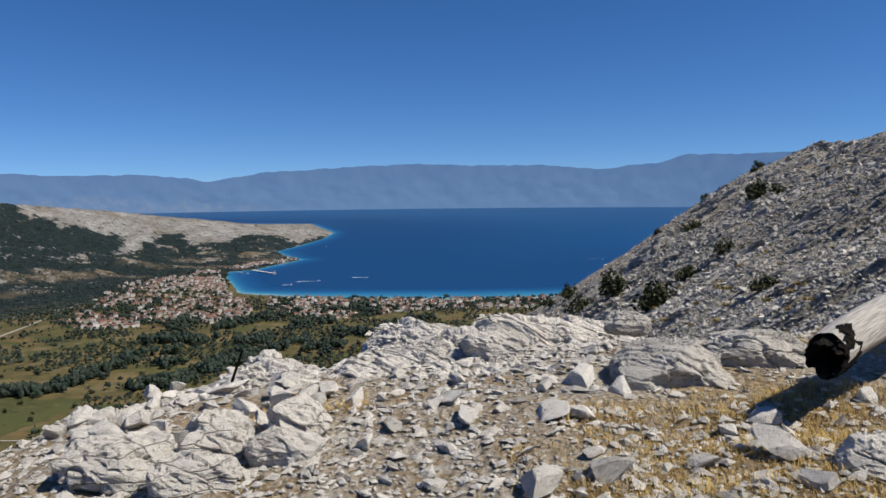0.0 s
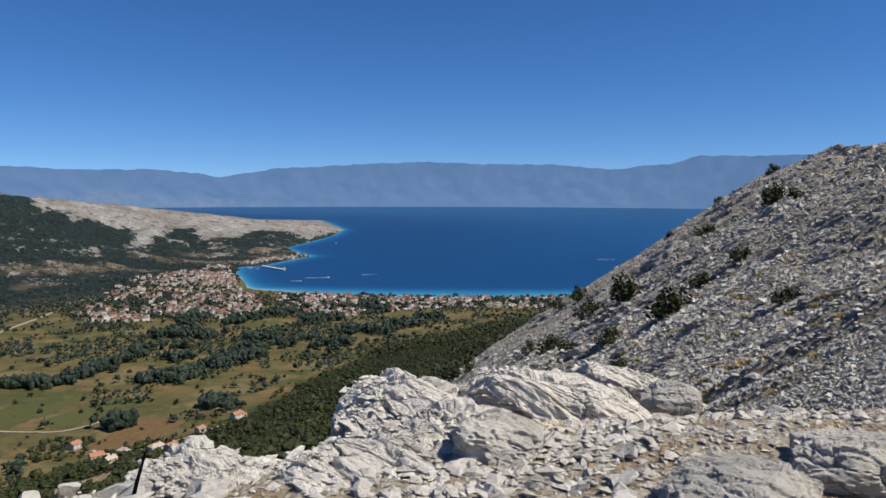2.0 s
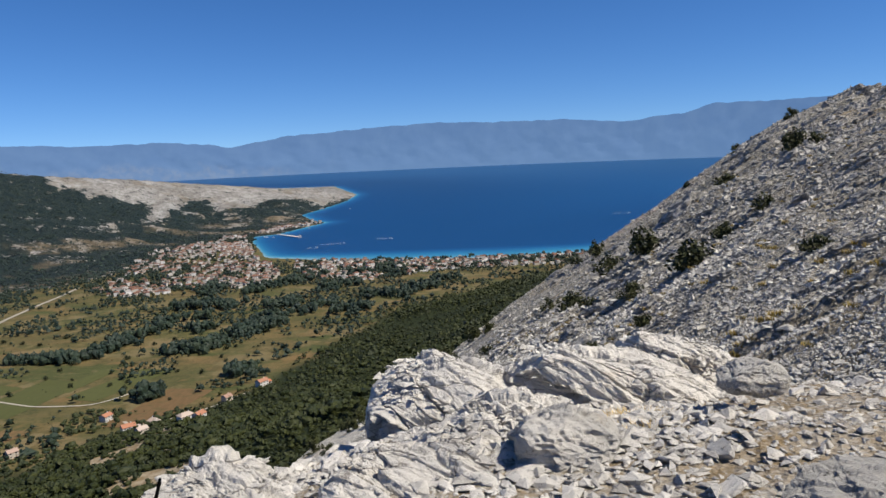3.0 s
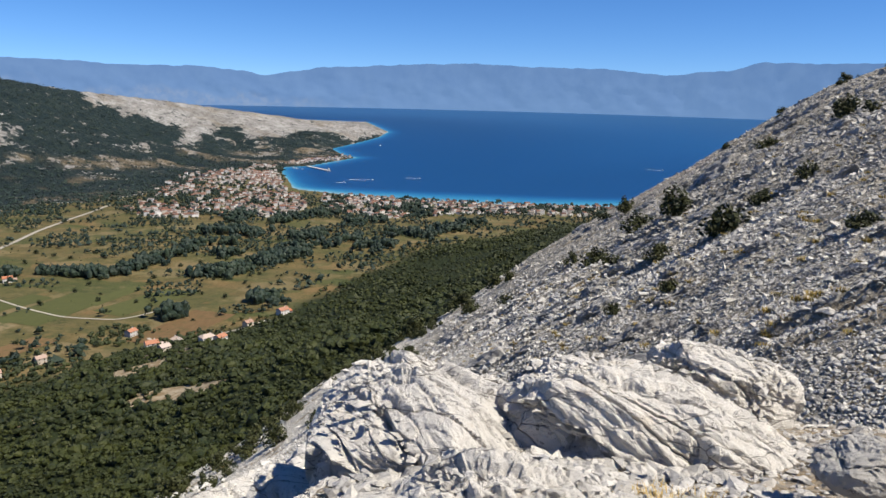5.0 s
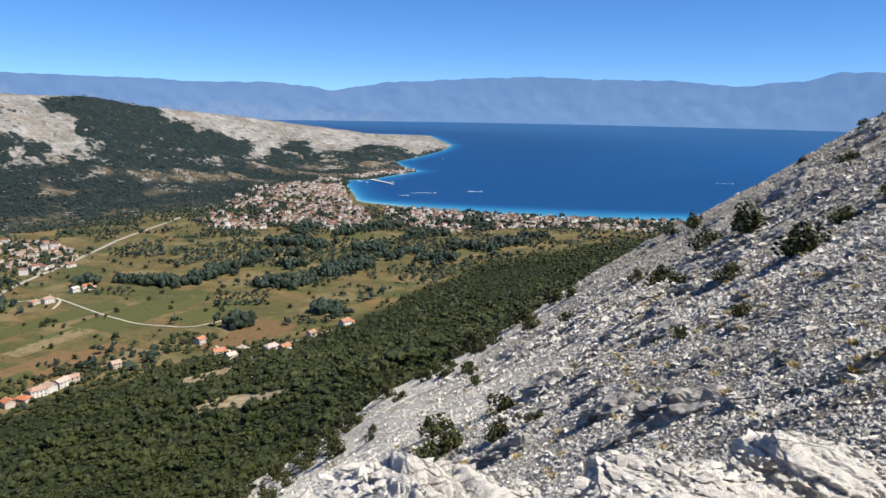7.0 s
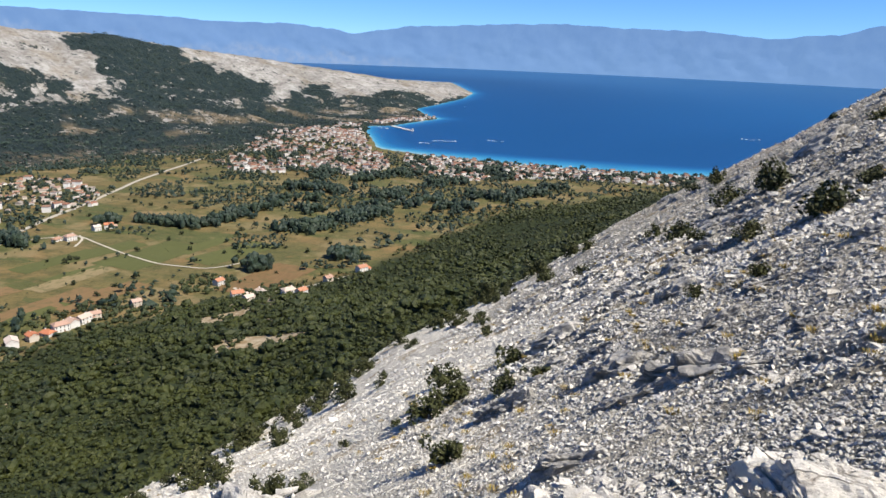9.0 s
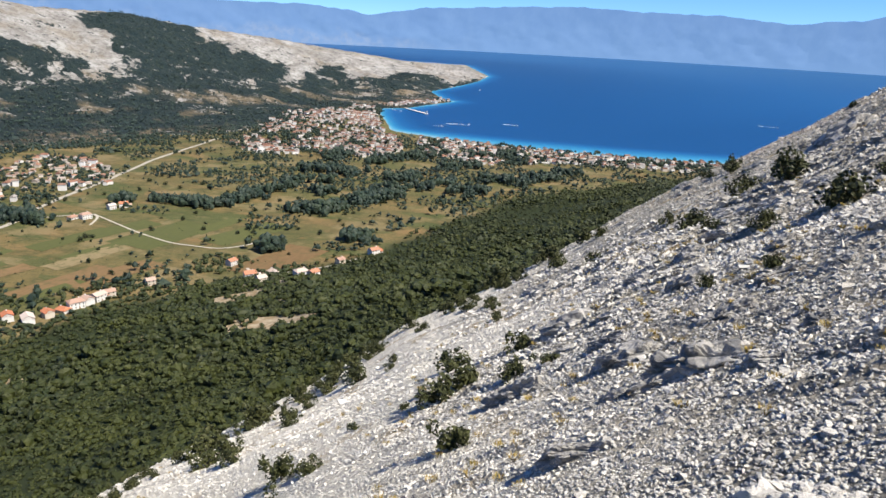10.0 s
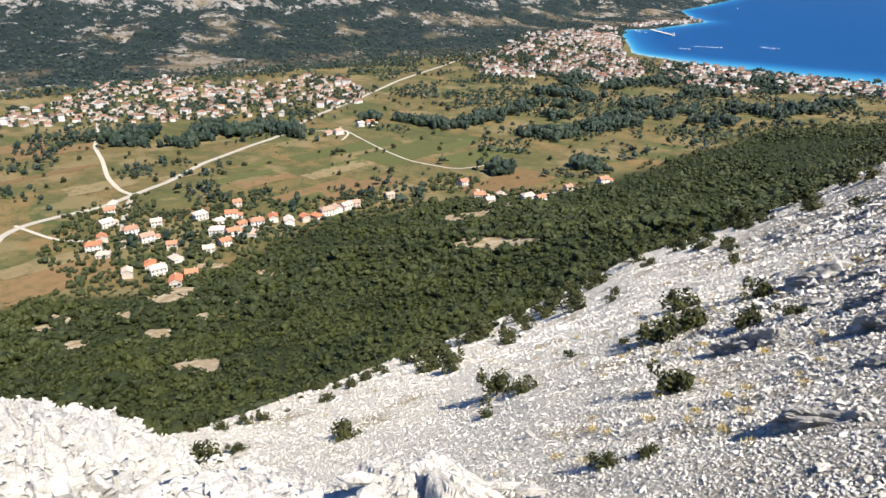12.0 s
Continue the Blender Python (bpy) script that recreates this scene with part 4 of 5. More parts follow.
tagged(new("scree_ribs", mesh_from("scree_ribs", v, f, [M_OUTCROP])), "low grey limestone ribs among the blocks", "rubble", kind="stuff")

# blocks and ribs of rock that stand out of the scree
OUTCROP_MESH = []
for n in range(12):
    v, f = fissured(600 + n, 5 if n > 5 else 4, (1.0, 0.26 + 0.05 * (n % 3), 0.46), STRIKE, 0.24, 0.10, 30, 0.6, 12)
    OUTCROP_MESH.append(mesh_from("outcrop", v, f, [M_OUTCROP]))
# x, y, half length, degrees that the rib bears south of due uphill
OUTCROPS = [(7.1, 37.9, 3.6, 24), (-2.9, 51, 2.9, 28), (1.4, 31.8, 2.1, 20), (-6.7, 131.9, 4.2, 22), (0.1, 72.3, 3.4, 18), (19.9, 95.1, 3.2, 20), (3.6, 45.9, 2.4, 18), (7.2, 81.4, 1.8, 22), (36.9, 129, 6.5, 30), (8.6, 61, 2.4, 15), (10.8, 37.5, 1.0, 21), (8.2, 34.7, 1.1, 20), (13.8, 46.4, 1.3, 15), (13.3, 56.4, 1.5, 15)]
spots = list(OUTCROPS)
while len(spots) < 170:
    x, y, r = on_scree(1, 26, 225, 0.7, -30, 34)
    if len(x) and coarse(x, y)[0] > rng.uniform(0.3, 1.0):
        spots.append((x[0], y[0], rng.uniform(0.5, 1.6) * (0.7 + r[0] / 110), rng.uniform(8, 36)))
for x, y, size, turn in spots:
    z = float(scree(np.array([x]), np.array([y]))[0])
    ob = new("outcrop", OUTCROP_MESH[rng.integers(6, 12) if y < 62 else rng.integers(6)])
    ob.matrix_basis = pose(x, y, z - 0.12 * size, rng.uniform(22, 42), -36 + rng.normal(0, 7), -turn) @ Matrix.Diagonal((size, size * rng.uniform(0.8, 1.2), size * rng.uniform(0.7, 1.1), 1))
    tagged(ob, "jagged grey limestone outcrop standing out of the scree", "rock", "outcrops of the scree")

# ---- shrubs of the scree ----
def leaf_material(name, a, b, c):
    k = Mat(name, 0.6, 0.25)
    col = k.ramp(k.rand(True), (0.0, a), (0.5, b), (1.0, c))
    col = k.mix(k.ramp(k.noise(0.02, 5, 0.65), (0.42, 0.0), (0.62, 0.75)), col, tuple(1.25 * q for q in c[:2]) + (c[2] * 0.8,))
    col = k.mix(0.5, col, k.ramp(k.noise(0.16, 4, 0.6), (0.35, a), (0.65, c)))
    col = k.mix(k.ramp(k.noise(0.035, 4, 0.6), (0.36, 0.55), (0.5, 0.0)), col, tuple(0.6 * q for q in a))
    k.bump(k.noise(1.6, 6, 0.7), 0.4, 0.7)
    return k.done(col)


M_SHRUB = leaf_material("shrub_leaves", (0.022, 0.028, 0.008), (0.036, 0.042, 0.012), (0.060, 0.060, 0.018))
M_FOREST = leaf_material("forest_leaves", (0.012, 0.019, 0.005), (0.020, 0.028, 0.007), (0.037, 0.042, 0.010))
M_TREE = leaf_material("hazy_tree_leaves", (0.010, 0.022, 0.018), (0.016, 0.029, 0.022), (0.027, 0.039, 0.025))
M_GARDEN = leaf_material("garden_leaves", (0.015, 0.023, 0.009), (0.024, 0.033, 0.012), (0.040, 0.046, 0.017))
M_FARWOOD = leaf_material("hazy_wood_leaves", (0.015, 0.030, 0.030), (0.023, 0.039, 0.036), (0.036, 0.053, 0.043))
k = Mat("bark", 0.95, 0.1)
M_BARK = k.done(k.mix(k.noise(6, 5), (0.07, 0.055, 0.04), (0.16, 0.13, 0.10)))
k = Mat("cushion_grass", 0.8, 0.2)
M_CUSHION = k.done(k.ramp(k.rand(True), (0.0, (0.20, 0.14, 0.035)), (0.6, (0.30, 0.21, 0.055)), (1.0, (0.15, 0.14, 0.04))))


def leafy(seed, lumps, leaves, size, radius, height, base=0.15):
    """Small leaf blades gathered in uneven clumps, with dark gaps between."""
    rng = np.random.default_rng(seed)
    cen = np.stack([rng.normal(0, 0.45, lumps), rng.normal(0, 0.45, lumps), rng.uniform(base, 0.8, lumps)], 1)
    cen[:, :2] *= (1.15 - 0.8 * np.abs(cen[:, 2:] - 0.35))
    rad = rng.uniform(0.28, 0.48, lumps)
    which = rng.integers(0, lumps, leaves)
    d = rng.normal(size=(leaves, 3))
    d /= np.linalg.norm(d, axis=1, keepdims=True)
    p = cen[which] + d * (rad[which] * rng.uniform(0.6, 1.08, leaves))[:, None]
    p *= np.array([radius, radius, height])
    p[:, 2] = np.maximum(p[:, 2], 0.02)
    n = d + rng.normal(0, 0.6, (leaves, 3)) + np.array([0, 0, 0.35])
    n /= np.linalg.norm(n, axis=1, keepdims=True)
    t = np.cross(n, rng.normal(size=(leaves, 3)))
    t /= np.linalg.norm(t, axis=1, keepdims=True)
    b = np.cross(n, t)
    s = size * rng.uniform(0.6, 1.4, leaves)[:, None]
    v = np.stack([p - t * s, p + b * s * 0.55, p + t * s, p - b * s * 0.55], 1).reshape(-1, 3)
    return v, np.arange(leaves * 4).reshape(-1, 4)


def limbs(seed, n, radius, height, thick):
    rng = np.random.default_rng(seed)
    V, Fs, o = [], [], 0
    for i in range(n):
        a, lean = rng.uniform(0, 6.28), rng.uniform(0.1, 0.7) * radius
        pts = np.array([(0, 0, -0.15), (math.cos(a) * lean * 0.4, math.sin(a) * lean * 0.4, height * 0.35), (math.cos(a) * lean, math.sin(a) * lean, height * rng.uniform(0.6, 0.85))])
        for j, p in enumerate(pts):
            r = thick * (1, 0.65, 0.25)[j]
            th = np.linspace(0, 6.28, 5, endpoint=False)
            V.append(np.stack([p[0] + r * np.cos(th), p[1] + r * np.sin(th), np.full(5, p[2])], 1))
        for j in range(2):
            q = o + j * 5 + np.arange(5)
            w = o + j * 5 + (np.arange(5) + 1) % 5
            Fs.append(np.stack([q, w, w + 5, q + 5], 1))
        o += 15
    return np.concatenate(V), np.concatenate(Fs)


SHRUBS = []
for n in range(5):
    root = empty("shrub", pose(0, 0, -900))
    v, f = limbs(700 + n, 6, 0.8, 0.9, 0.05)
    part("branch", v, f, [M_BARK], root, "thin grey-brown branches")
    v, f = leafy(710 + n, 16, 720, 0.125, 1.0, 1.15 + 0.25 * (n % 3))
    part("foliage", v, f, [M_SHRUB], root)
    tagged(root, "dark green juniper shrub rooted in the scree", "shrub", "shrubs of the scree")
    SHRUBS.append(root)
SHRUB_LOW = [(-49.9, 86.4, 2.5), (-43.2, 81.2, 1.8), (-63.5, 126.3, 3.4), (-46.6, 105.7, 1.6), (-50.9, 123.9, 1.8), (-51, 135.8, 2.3), (-42.2, 129.1, 2.4), (-24.3, 57.9, 1.7), (-20.6, 55.4, 1.3), (-21.4, 50, 0.8), (-37.3, 50.8, 1.6), (-49.9, 43.6, 1.7), (-49.8, 47.2, 1.0), (-69.2, 80.9, 1.6), (-62.5, 90.4, 1.0), (-20.7, 67.3, 0.7), (-15, 66.1, 0.6), (-11.4, 63.4, 1.9), (-9.2, 65.9, 1.9), (-5.8, 42.6, 1.2), (-5.9, 31.3, 0.75), (-4.4, 31.7, 0.5), (-4.3, 59.5, 1.2), (-4.7, 73.6, 1.5), (-1.4, 58.4, 0.9), (-28.7, 174.2, 2.6), (-21.2, 199.6, 3.2), (-7.5, 183.2, 3.0), (-32, 118.9, 1.2), (-17.1, 144.1, 1.4)]
SHRUB_HIGH = [(20.8, 70.1, 2.4), (25.2, 107, 2.5), (22.2, 116, 2.5), (32.8, 186, 3.3), (25.9, 75.4, 1.2), (14.5, 107.3, 2.3), (14.5, 93.2, 1.3), (17, 78.2, 1.2), (11.9, 51.5, 0.8), (8.9, 54.3, 0.5), (-24, 202.5, 2.7), (-17.4, 193.7, 2.2), (13.9, 130.8, 1.5), (51.9, 117.8, 2.5), (70.4, 192.8, 1.9), (44.8, 127.6, 1.9), (29.4, 74.4, 1.1), (33.9, 194.7, 3.1), (89.7, 206.1, 2.6), (48.6, 102.9, 1.3), (19.7, 43.2, 0.8), (17.4, 79.4, 0.9), (9, 56.4, 0.6), (60.1, 200.3, 2.4), (95, 214, 3.0), (78, 212, 2.2)]
SHRUB_RIM = [(-59.3, 100, 3.2), (-48.2, 89.5, 2.1), (-63.7, 124, 2.5), (-48.7, 111.1, 1.9), (-55.7, 134.4, 1.9), (-53.3, 143, 2.7), (-46.6, 140.9, 2.5), (-57.4, 156.8, 3.3), (-58.4, 171.5, 3.2), (-51.7, 167.1, 3), (-35.1, 131, 1.3), (-46.5, 186.2, 2.4), (-40.8, 202.6, 2.6), (-35.2, 201.4, 3.3), (-19.1, 153.9, 1.9), (-25.6, 220.1, 4.1), (-10.8, 217.4, 4.3), (-6, 175.5, 2.1), (3.3, 191.3, 2.3), (-13.1, 118.6, 1.3), (2.1, 132.5, 1.5), (-37.9, 166.9, 1.7), (-27, 171.4, 1.9), (-1, 209.7, 3.2), (-12.9, 223.2, 3.1), (-12.3, 77.2, 1.9), (-61.1, 142, 2.8), (-61.3, 103.5, 3.1), (-65.8, 132.1, 3.3), (29.5, 198.9, 2.2)]
for n, (x, y, s) in enumerate(SHRUB_LOW + SHRUB_HIGH + SHRUB_RIM):
    z = float(scree(np.array([x]), np.array([y]))[0])
    src = SHRUBS[n % 5]
    ob = copy_thing(src, pose(x, y, z - 0.1 * s, 0, 0, n * 77 % 360))
    s *= 0.95 if y < 160 or n >= len(SHRUB_LOW + SHRUB_HIGH) else 0.62
    ob.scale = (s, s, s * (0.8 + 0.1 * (n % 4)))
edge_n = 0
while edge_n < 110:  # scrub thickening along the lower rim, where the wood begins
    a = math.radians(rng.uniform(-58, -1))
    R = float(np.interp(math.degrees(a), SCREE_AZ, SCREE_R))
    r = R * (1.04 - 0.26 * rng.uniform() ** 1.6)
    x, y = CENTRE[0] + r * math.sin(a), CENTRE[1] + r * math.cos(a)
    if rng.uniform() < 0.25 + 0.75 * smooth(-50, -25, math.degrees(a)):
        z = float(scree(np.array([x]), np.array([y]))[0])
        s = rng.uniform(0.4, 1.2) * (0.8 + R / 330)
        ob = copy_thing(SHRUBS[edge_n % 5], pose(x, y, z - 0.1, 0, 0, rng.uniform(0, 360)))
        ob.scale = (s, s, s * rng.uniform(0.8, 1.2))
        edge_n += 1
for root in SHRUBS:
    for o in list(root.children_recursive) + [root]:
        bpy.data.objects.remove(o)

# straw-coloured grass cushions on the scree
x, y, r = on_scree(620, 22, 150, 0.6, -44, 34)
keep = coarse(x, y) + fbm(x, y, 20, 2, 71) * 0.6 > 0.25
x, y = x[keep], y[keep]
v, f = tufts(x, y, scree(x, y) + 0.1, 60, rng.uniform(0.09, 0.24, len(x)), rng, 0.012, 0.32)
tagged(new("grass_cushions", mesh_from("grass_cushions", v, f, [M_CUSHION])), "tufts of yellow dry grass dotted over the scree", "grass", kind="stuff")


# ---- woods ----
def crown_template(seed, lumps, blades, size=0.22):
    """A tree crown in little: a few dented lumps and loose blades round them; about one metre in radius, standing on z = 0."""
    rng = np.random.default_rng(seed)
    V, Fs, o = [], [], 0
    for n in range(lumps):
        v, f = ICO[1]
        v = v * rng.uniform(0.72, 1.2, (len(v), 1)) * np.array([0.58, 0.58, 0.52]) * rng.uniform(0.7, 1.1)
        c = np.array([0, 0, 0.9]) if n == 0 else np.array([rng.normal(0, 0.42), rng.normal(0, 0.42), rng.uniform(0.5, 1.2)])
        V.append(v + c)
        low = v[f].mean(1)[:, 2] < -0.22
        Fs.append(f[~low] + o)
        o += len(v)
    body = np.concatenate(V)
    for n in range(blades):
        p = body[rng.integers(len(body))] + rng.normal(0, 0.10, 3)
        t = rng.normal(size=(3, 3)) * size
        V.append(p + t - t.mean(0))
        Fs.append(np.array([[0, 1, 2]]) + o)
        o += 3
    return np.concatenate(V), np.concatenate(Fs)


rng = np.random.default_rng(41)
FINE = [crown_template(800 + n, 3, 12, 0.13) for n in range(8)]
PLAIN = [crown_template(820 + n, 2, 12, 0.24) for n in range(6)]
MAQUIS = [crown_template(860 + n, 2, 20, 0.24) for n in range(8)]
DOT = [crown_template(840 + n, 1, 4, 0.35) for n in range(5)]


def plant(name, x, y, size, tpl, mat, label, category, squash=1.0):
    z = ground_height(x, y)[0]
    p = np.stack([x, y, z - 0.25 * size], 1)
    q = warp(p)
    shrink = np.linalg.norm(q - CENTRE, axis=1) / np.linalg.norm(p - CENTRE, axis=1)
    v, f = scatter(tpl, q, size * shrink, rng.uniform(0, 6.28, len(x)), rng, 0.12, squash, 0.22)
    return tagged(new(name, mesh_from(name, v, f, [mat])), label, category, kind="stuff")


CLEARINGS = [(-196, 388, 25, 15), (-179, 382, 17, 13), (-201, 376, 19, 12), (-281, 479, 21, 17), (-266, 487, 19, 14), (-215, 446, 9, 6), (-287, 377, 10, 5), (-177, 480, 16, 8), (-230, 173, 14, 9), (-318, 214, 12, 6), (-370, 229, 10, 6), (-405, 205, 12, 7), (-396, 191, 9, 6), (-348, 183, 9, 7), (-302, 241, 11, 6), (-341, 327, 14, 9), (-314, 269, 9, 6), (-337, 265, 10, 6), (-397, 324, 14, 8), (-368, 261, 16, 8), (-372, 277, 14, 8)]


def cleared(x, y):
    w = fbm(x, y, 18, 3, 60) * 0.35
    return np.max([1 - np.hypot((x - a) / ra, (y - b) / rb) + w for a, b, ra, rb in CLEARINGS], axis=0) > 0.55 * (fbm(x, y, 9, 2, 61) > 0.28)


def grid_points(x0, x1, y0, y1, step):
    x, y = np.meshgrid(np.arange(x0, x1, step), np.arange(y0, y1, step))
    x, y = x.ravel(), y.ravel()
    return x + rng.uniform(-0.5, 0.5, len(x)) * step, y + rng.uniform(-0.5, 0.5, len(x)) * step


for step, r0, r1, tpl, base, label in ((3.5, 70, 360, MAQUIS, 0.84, "dense olive-green oak scrub below the scree"), (4.5, 360, 640, PLAIN, 1.02, "dense dark green oak wood below the scree"), (6.2, 640, 1600, DOT, 1.22, "dark green wood spreading towards the sea")):
    x, y = grid_points(-640, 330, -120, 1520, step)
    a, r = polar(x, y)
    keep = (a > -78) & (a < 16) & (r > r0) & (r < r1)
    x, y, a, r = x[keep], y[keep], a[keep], r[keep]
    side = foot_side(x, y) + fbm(x, y, 45, 3, 44) * 16
    z, kd = ground_height(x, y)
    keep = (kd == 0) & (side > 0) & ~cleared(x, y) & (rng.uniform(0, 1, len(x)) < 0.35 + 0.65 * smooth(0, 40, side))
    dip = (z - CENTRE[2]) / np.maximum(r, 1)
    keep &= dip > np.interp(a, SCREE_AZ, SCREE_RISE) - 0.05
    x, y = x[keep], y[keep]
    size = np.exp(rng.normal(base, 0.36, len(x))).clip(1.0, 6.0) * (1 + 0.35 * fbm(x, y, 50, 2, 47))
    plant("forest", x, y, size, tpl, M_FOREST, label, "forest", 0.85)

# ---- trees of the valley ----
GROVES = [(-807, 513), (-797, 527), (-787, 544), (-790, 563), (-765, 515), (-717, 553), (-718, 575), (-734, 616), (-753, 642), (-708, 626), (-705, 648), (-697, 666), (-687, 682), (-665, 676), (-640, 676), (-620, 809), (-570, 831), (-536, 831), (-512, 838), (-492, 853), (-488, 886), (-482, 917), (-477, 954), (-473, 994), (-479, 1048), (-384, 865), (-367, 865), (-354, 873), (-348, 898), (-402, 983), (-329, 944), (-315, 965), (-307, 1001), (-263, 751), (-343, 680), (-330, 972), (-435, 1074)]
FAR_GROVES = [(-313, 1004), (-315, 1055), (-502, 1156), (-464, 1172), (-427, 1161), (-339, 1148), (-319, 1185), (-270, 1095), (-246, 1135), (-201, 1075), (-185, 1109), (-273, 1302), (-245, 1350), (-176, 1224), (-140, 1210), (-111, 1253), (-90, 1292), (-61, 1370), (-514, 1298), (-514, 1362), (-422, 1307), (-402, 1356), (-380, 1407), (-354, 1445), (-255, 1498), (-196, 1560)]
gx1, gy1 = [], []
for n, (a, b) in enumerate(GROVES + FAR_GROVES):
    many, wide = (rng.integers(17, 23), 9) if n < len(GROVES) else (rng.integers(18, 26), 15)
    gx1.append(a + rng.normal(0, wide, many))
    gy1.append(b + rng.normal(0, wide, many))
gx1, gy1 = np.concatenate(gx1), np.concatenate(gy1)
plant("grove", gx1, gy1, rng.uniform(5.5, 9.0, len(gx1)), FINE, M_TREE, "groves of tall dark green trees between the meadows", "trees", 1.35)

# hedges, orchards and garden trees: denser towards the sea
x, y = grid_points(-1150, 420, 300, 1720, 9)
a, r = polar(x, y)
dens = fbm(x, y, 55, 4, 81) * 1.6 + 0.95 * smooth(720, 1150, y + 0.25 * x + 120) - 0.36 + 0.25 * smooth(-650, -1000, x) + 0.25 * np.exp(-((foot_side(x, y) + 30) / 50) ** 2)
lines = np.abs(fbm(x, y, 150, 2, 83)) < 0.05
keep = (foot_side(x, y) < 2) & (coast_side(x, y) > 30) & (a > -72) & (opposite(x, y)[1] < 0.02)
keep &= (dens > 0.50 + rng.normal(0, 0.09, len(x))) & (rng.uniform(0, 1, len(x)) < 0.95) | (lines & keep & (rng.uniform(0, 1, len(x)) < 0.4))
x, y = x[keep], y[keep]
plant("orchard_trees", x, y, np.exp(rng.normal(1.45, 0.35, len(x))).clip(2.4, 9.0), DOT, M_TREE, "scattered orchard and hedge trees among plots", "trees")

# woods on the far side of the valley
a1 = np.radians(rng.uniform(-70, -11, 20000))
r1 = rng.uniform(0, 1, 20000)
fo, cr = np.interp(np.degrees(a1), OPP_AZ, OPP_FOOT), np.interp(np.degrees(a1), OPP_AZ, OPP_CREST)
r1 = fo - 60 + (cr - fo + 60) * r1**1.25
x, y = CENTRE[0] + r1 * np.sin(a1), CENTRE[1] + r1 * np.cos(a1)
gaz, opp_u = polar(x, y)[0], opposite(x, y)[1]
n1, n2 = fbm(x, y, 90, 5, 40), fbm(x, y, 260, 4, 50)
wood = karst_wood(gaz, opp_u, n1, n2)
keep = (wood + fbm(x, y, 30, 2, 87) * 0.25 > rng.uniform(-0.2, 0.9, len(x))) & (coast_side(x, y) > 15)
x, y = x[keep], y[keep]
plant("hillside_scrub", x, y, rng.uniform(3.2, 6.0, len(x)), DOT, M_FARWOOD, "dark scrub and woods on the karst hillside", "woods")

# lone trees that stand by themselves in the meadows
LONE = []
for n in range(4):
    root = empty("tree", pose(0, 0, -900))
    v, f = limbs(850 + n, 5, 1.6, 3.4, 0.16)
    part("trunk", v, f, [M_BARK], root)
    v, f = leafy(860 + n, 14, 300, 0.5, 2.6, 4.6, 0.35)
    part("crown", v, f, [M_GARDEN], root)
    tagged(root, "lone dark green round-crowned tree in a dry meadow", "tree", "lone trees of the meadows")
    LONE.append(root)
made = 0
while made < 110:
    x, y = rng.uniform(-760, -230), rng.uniform(330, 960)
    if foot_side(np.array([x]), np.array([y]))[0] < -18 and abs(x + 0.9 * (y - 560) * 0 + 560) < 330:
        z = float(ground_height(np.array([x]), np.array([y]))[0][0])
        s = rng.uniform(0.6, 1.35)
        ob = copy_thing(LONE[made % 4], pose(x, y, z, 0, 0, rng.uniform(0, 360)))
        ob.scale = (s, s, s * rng.uniform(0.8, 1.1))
        made += 1
for root in LONE:
    for o in list(root.children_recursive) + [root]:
        bpy.data.objects.remove(o)

# ---- bare patches in the wood and tilled plots ----
k = Mat("bare_earth", 0.95)
M_EARTH = k.done(k.mix(k.ramp(k.noise(0.15, 6, 0.7), (0.42, 0.0), (0.62, 1.0)), (0.19, 0.135, 0.072), (0.33, 0.28, 0.20)))
M_PLOT = []
for name, dry, fresh in (("tilled_earth", (0.115, 0.070, 0.032), (0.165, 0.108, 0.052)), ("mown_meadow", (0.062, 0.068, 0.022), (0.078, 0.084, 0.028)), ("stubble", (0.135, 0.105, 0.052), (0.19, 0.15, 0.08))):
    k = Mat(name, 0.95)
    furrow = k.noise(0.25, 4, 0.6, k.scaled(2.0, 0.25, 1.0, 0.25))
    M_PLOT.append(k.done(k.mix(k.ramp(k.noise(0.12, 5), (0.5, 0.0), (0.68, 0.6)), k.mix(0.5, k.ramp(k.rand(), (0.0, dry), (1.0, fresh)), k.ramp(furrow, (0.35, dry), (0.65, fresh))), (0.060, 0.062, 0.022))))


def drape(name, outline, mat, label, category, lift=0.35, kind="structure"):
    """A patch of ground laid over the land: rings between its middle and its outline."""
    o = np.asarray(outline, float)
    c = o.mean(0)
    ring = np.concatenate([c + (o - c) * t for t in (0.02, 0.35, 0.7, 1.0)])
    z = ground_height(ring[:, 0], ring[:, 1])[0] + lift
    n = len(o)
    f = [[i * n + j, i * n + (j + 1) % n, (i + 1) * n + (j + 1) % n, (i + 1) * n + j] for i in range(3) for j in range(n)]
    me = mesh_from(name, warp(np.stack([ring[:, 0], ring[:, 1], z], 1)), np.array(f)[:, ::-1], [mat])
    return tagged(new(name, me), label, category, kind=kind)


for a, b, ra, rb in CLEARINGS:
    th = np.linspace(0, 2 * np.pi, 26, endpoint=False)
    w = 1.0 + 0.35 * fbm(np.cos(th) * 2 + a, np.sin(th) * 2 + b, 1.0, 3, 9)
    drape("ground_clearing", np.stack([a + ra * w * np.cos(th), b + rb * w * np.sin(th)], 1), M_EARTH, "bare stony clearing in the wood", "clearing", 0.5)
